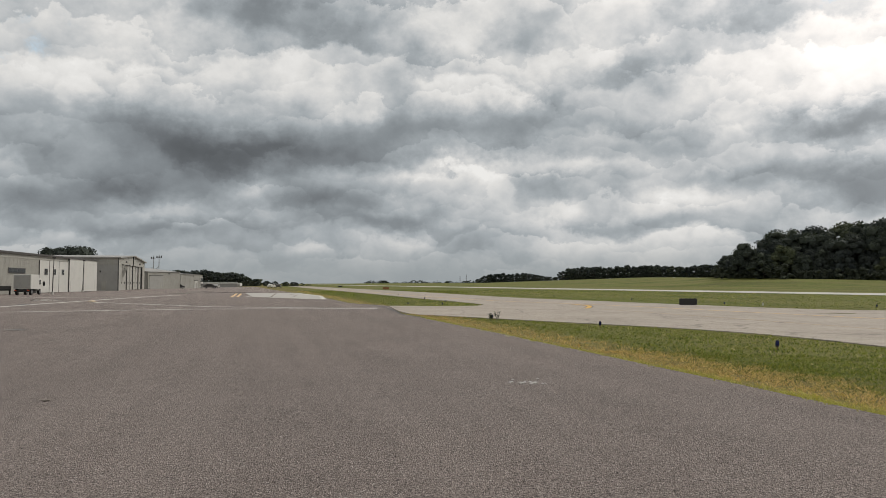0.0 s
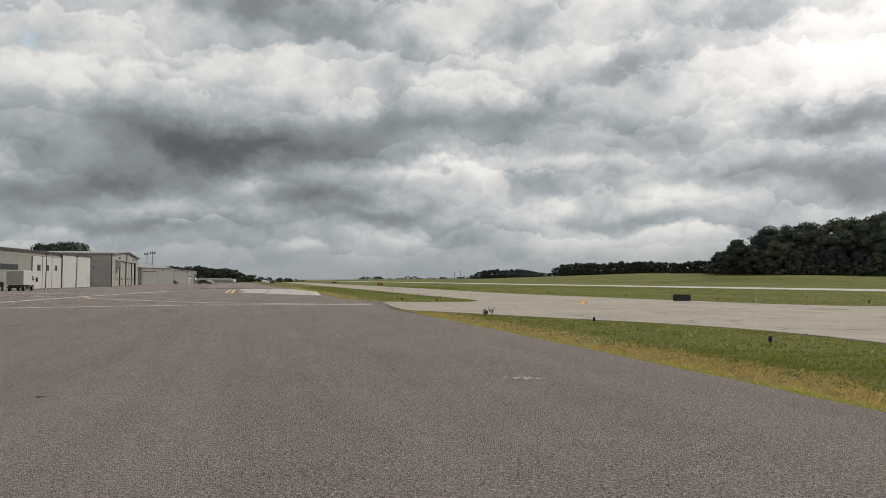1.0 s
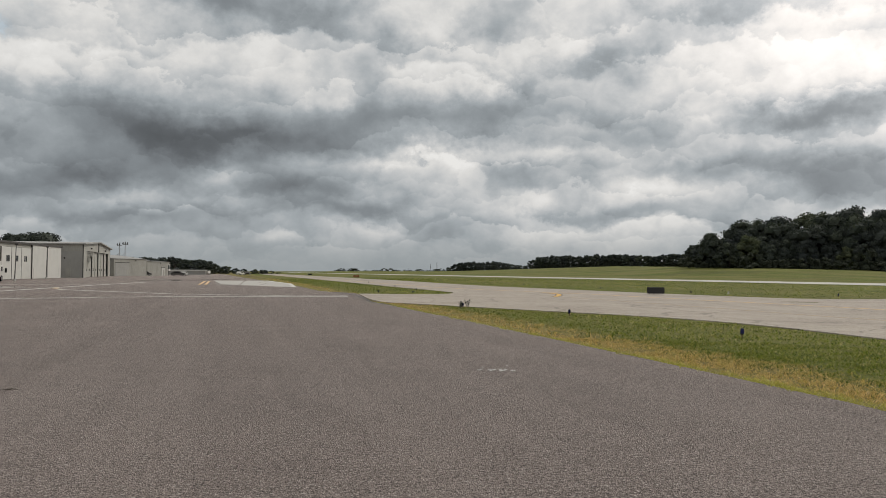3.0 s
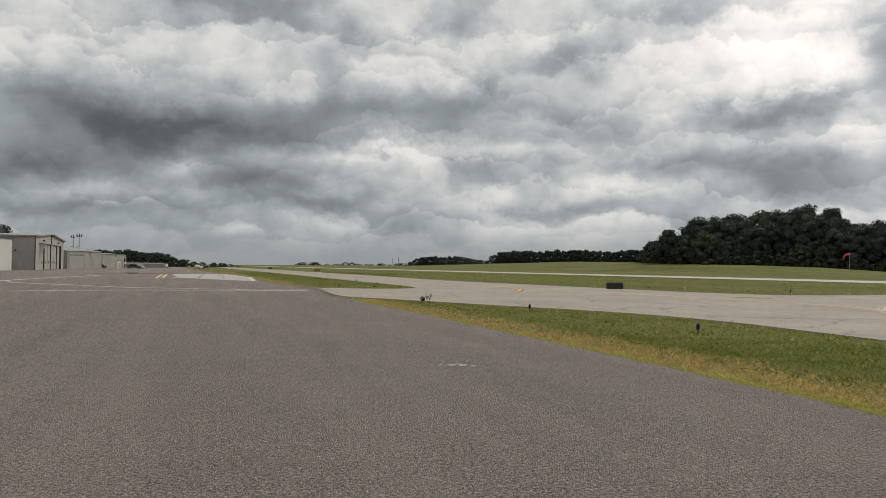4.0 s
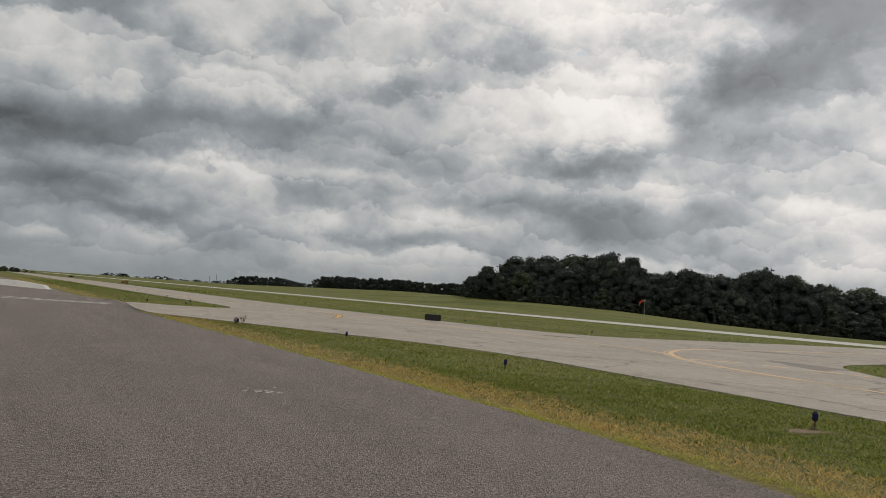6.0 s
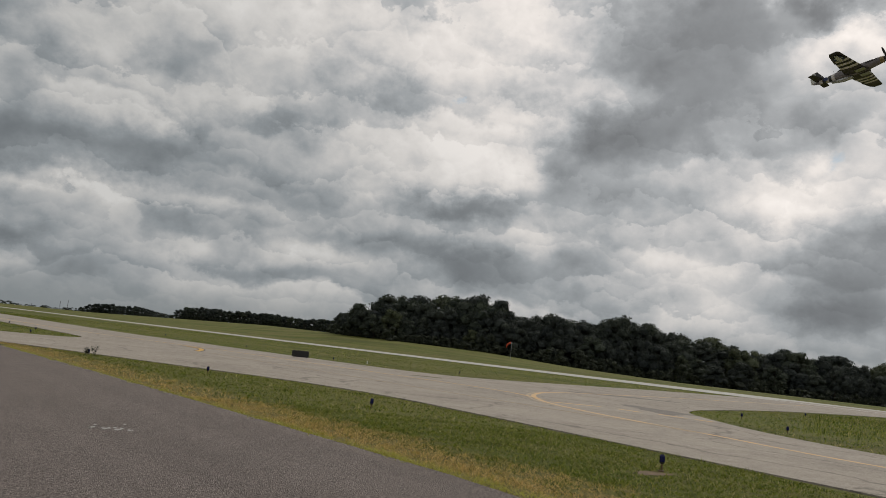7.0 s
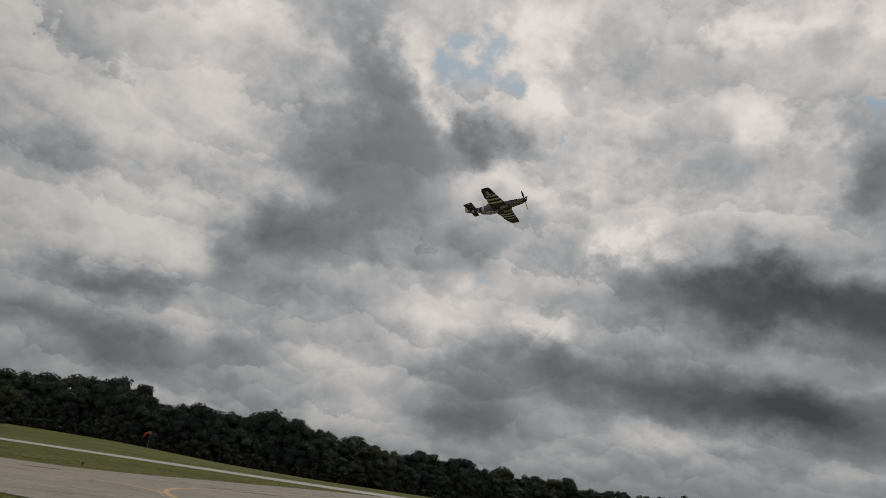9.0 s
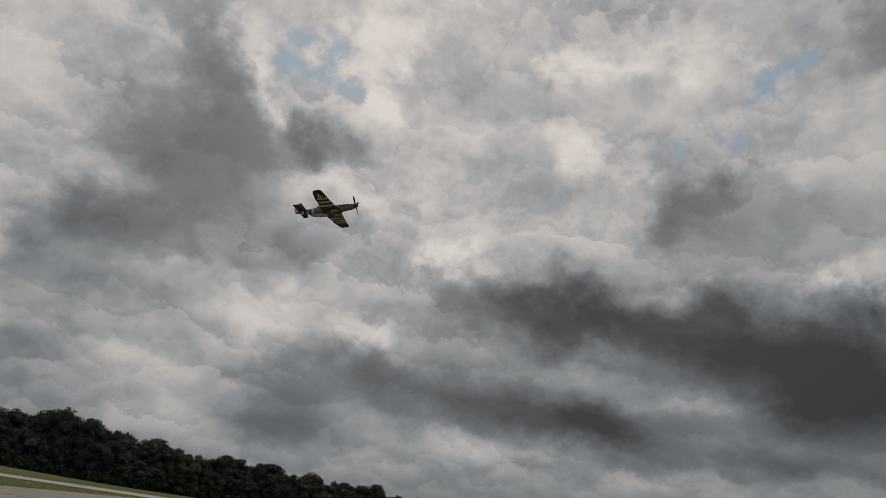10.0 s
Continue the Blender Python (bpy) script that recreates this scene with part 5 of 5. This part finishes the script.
# ---- grass that stands up from the ground ----


def inside(points, x, y):
    """Which of the places lie inside the outline."""
    hit = np.zeros(len(x), bool)
    for (x0, y0), (x1, y1) in zip(points, points[1:] + points[:1]):
        if y0 != y1:
            hit ^= ((y0 > y) != (y1 > y)) & (x < (x1 - x0) * (y - y0) / (y1 - y0) + x0)
    return hit


def blades(name, label, seed, places, high, wide, lean=0.5):
    """One mesh of narrow upright blades, a bent two-piece blade at each place."""
    r = np.random.default_rng(seed)
    x, y = places
    n = len(x)
    turn = r.uniform(0, 2 * np.pi, n)
    # tufts stand taller and darker hollows lie between them
    tuft = np.sin(x * 3.1 + 2.0 * np.sin(y * 2.3)) * np.sin(y * 3.7 + 1.7 * np.sin(x * 2.9)) + 0.6 * np.sin(x * 9.0 + y * 5.0) * np.sin(y * 8.0 - x * 4.0)
    h = high * r.uniform(0.4, 1.25, n) * (1.0 + 0.55 * tuft)
    wd = wide * r.uniform(0.6, 1.3, n)
    tip = r.normal(0, lean, (n, 2)) * h[:, None]
    v = np.zeros((n, 5, 3))
    ux, uy = np.cos(turn) * wd / 2, np.sin(turn) * wd / 2
    for k, (s, f, g) in enumerate(((-1, 0.0, 0.0), (1, 0.0, 0.0), (1, 0.6, 0.4), (-1, 0.6, 0.4), (0, 1.0, 1.0))):
        taper = 1.0 if f == 0 else 0.8
        v[:, k, 0] = x + s * ux * taper + tip[:, 0] * g
        v[:, k, 1] = y + s * uy * taper + tip[:, 1] * g
        v[:, k, 2] = -0.03 + h * f * (1 if f < 1 else 0.92)
    base = np.arange(n) * 5
    faces = [(b, b + 1, b + 2, b + 3) for b in base] + [(b + 3, b + 2, b + 4) for b in base]
    mesh = bpy.data.meshes.new(name)
    mesh.from_pydata(v.reshape(-1, 3).tolist(), [], faces)
    return tagged(link_mesh(name, mesh, blade_mat), label, "grass", kind="stuff")


def scatter(seed, count, x0, x1, y0, y1, keep):
    r = np.random.default_rng(seed)
    x, y = r.uniform(x0, x1, count), r.uniform(y0, y1, count)
    ok = keep(x, y) & ~inside(taxi_outline, x, y)
    wave = np.sin(x * 2.1 + 1.3 * np.sin(y * 1.7)) * np.sin(y * 1.9 + x * 0.6)
    ok &= r.random(count) < 0.72 + 0.28 * wave
    return x[ok], y[ok]


def past_edge(x, y):
    """Metres past the apron's edge line."""
    return 0.9723 * x + 0.2334 * y - 7.62


blades("grass", "short mown grass, dry along the asphalt edge", 1, scatter(1, 230000, 1, 13, 5, 21, lambda x, y: (past_edge(x, y) > 0.02) & (np.hypot(x, y) < 19.5) & (((x - 10.0) / 0.9) ** 2 + ((y - 10.15) / 0.4) ** 2 > 1 - 0.9 * np.abs(np.sin(x * 31) * np.sin(y * 47)))), 0.042, 0.011, 1.2)
blades("grass", "short mown grass between apron and taxiway", 2, scatter(2, 110000, -3, 14, 14, 42, lambda x, y: (past_edge(x, y) > 0.0) & (np.hypot(x, y) >= 19.5)), 0.045, 0.018, 1.2)
blades("grass_edge", "bright ragged grass fringe along the asphalt edge", 3, scatter(3, 60000, -2, 9, 5, 38, lambda x, y: np.abs(past_edge(x, y) - 0.10 - 0.07 * np.sin(y * 2.3 + 1.5 * np.sin(y * 5.1))) < 0.17), 0.085, 0.014, 1.1)
blades("grass", "mown grass of the taxiway islands", 4, scatter(4, 60000, -40, 4, 54, 170, lambda x, y: (past_edge(x, y) > 0.1) & ~inside(apron_outline, x, y)), 0.06, 0.06, 1.0)
blades("grass", "mown grass beside the runway connector", 5, scatter(5, 130000, 20, 85, 2, 45, lambda x, y: (x * ASIDE.x + y * ASIDE.y > 24) & (x * ASIDE.x + y * ASIDE.y < 86)), 0.055, 0.03, 1.1)
blades("tall_grass", "tall pale seeding grass on the island", 6, scatter(6, 30000, 25, 62, 8, 34, lambda x, y: (np.abs(np.degrees(np.arctan2(x, y)) - 62) < 8.5) & (np.hypot(x, y) > 34) & (np.hypot(x, y) < 62)), 0.15, 0.02, 0.6)
blades("grass", "mown field grass between taxiway and runway", 7, scatter(7, 90000, -30, 80, 46, 190, lambda x, y: (x * ASIDE.x + y * ASIDE.y > 33) & (x * ASIDE.x + y * ASIDE.y < 86.5)), 0.06, 0.06, 1.0)


def weed(label, x, y, high, stems, seed):
    r = random.Random(seed)
    ob = thing("weed", label, "weed", pose(x, y, -0.03))
    for i in range(stems):
        t, d = r.uniform(0, 6.28), r.uniform(0.1, 0.45) * high
        tip = Vector((math.cos(t) * d, math.sin(t) * d, high * r.uniform(0.6, 1.1)))
        bm = tube((0, 0, 0), tip, 0.006, 0.003, 5)
        stem = part("stem", bm, olive_mat, ob)
        bm = bmesh.new()
        for k in range(9):
            q = tip * (0.35 + 0.07 * k)
            a = r.uniform(0, 6.28)
            s = Vector((math.cos(a), math.sin(a), r.uniform(0, 0.8))) * 0.11
            side = Vector((-s.y, s.x, 0)) * 0.25
            bm.faces.new([bm.verts.new(c) for c in (q, q + s * 0.5 + side, q + s, q + s * 0.5 - side)])
        part("leaves", bm, leaf_mat, stem)
    return ob


weed("tall straggling weed grown round a taxiway light", 2.5, 34.75, 0.45, 5, 1)
weed("tall straggling weed grown round a taxiway light", 2.15, 34.75, 0.3, 7, 2)
leaf = thing("dead_leaf", "curled dead brown leaf on the asphalt", "leaf", pose(-5.55, 10.7, 0.0, 0, 0, 25))
bm = bmesh.new()
ring = [(0.07 * math.cos(t), 0.035 * math.sin(t), 0.006 + 0.018 * math.cos(t) ** 2) for t in np.linspace(0, 2 * math.pi, 12, endpoint=False)]
low, high = [bm.verts.new(c) for c in ring], [bm.verts.new((x, y, z + 0.002)) for x, y, z in ring]
bm.faces.new(low[::-1])
bm.faces.new(high)
for i in range(12):
    bm.faces.new((low[i], low[(i + 1) % 12], high[(i + 1) % 12], high[i]))
part("blade", bm, bark_mat, leaf)
part("stalk", tube((0.06, 0, 0.008), (0.12, 0.01, 0.001), 0.003, 0.002, 5), bark_mat, leaf)
# bare earth patch by the nearest taxiway light
bm = bmesh.new()
r = random.Random(8)
ring = [bm.verts.new((9.9 + 0.55 * math.cos(t) * r.uniform(0.5, 1.25), 10.2 + 0.22 * math.sin(t) * r.uniform(0.5, 1.25), -0.024)) for t in np.linspace(0, 6.0, 18)]
bm.faces.new(ring)
tagged(part("bare_earth", bm, clay), "bare orange earth patch in the grass", "earth", kind="structure")
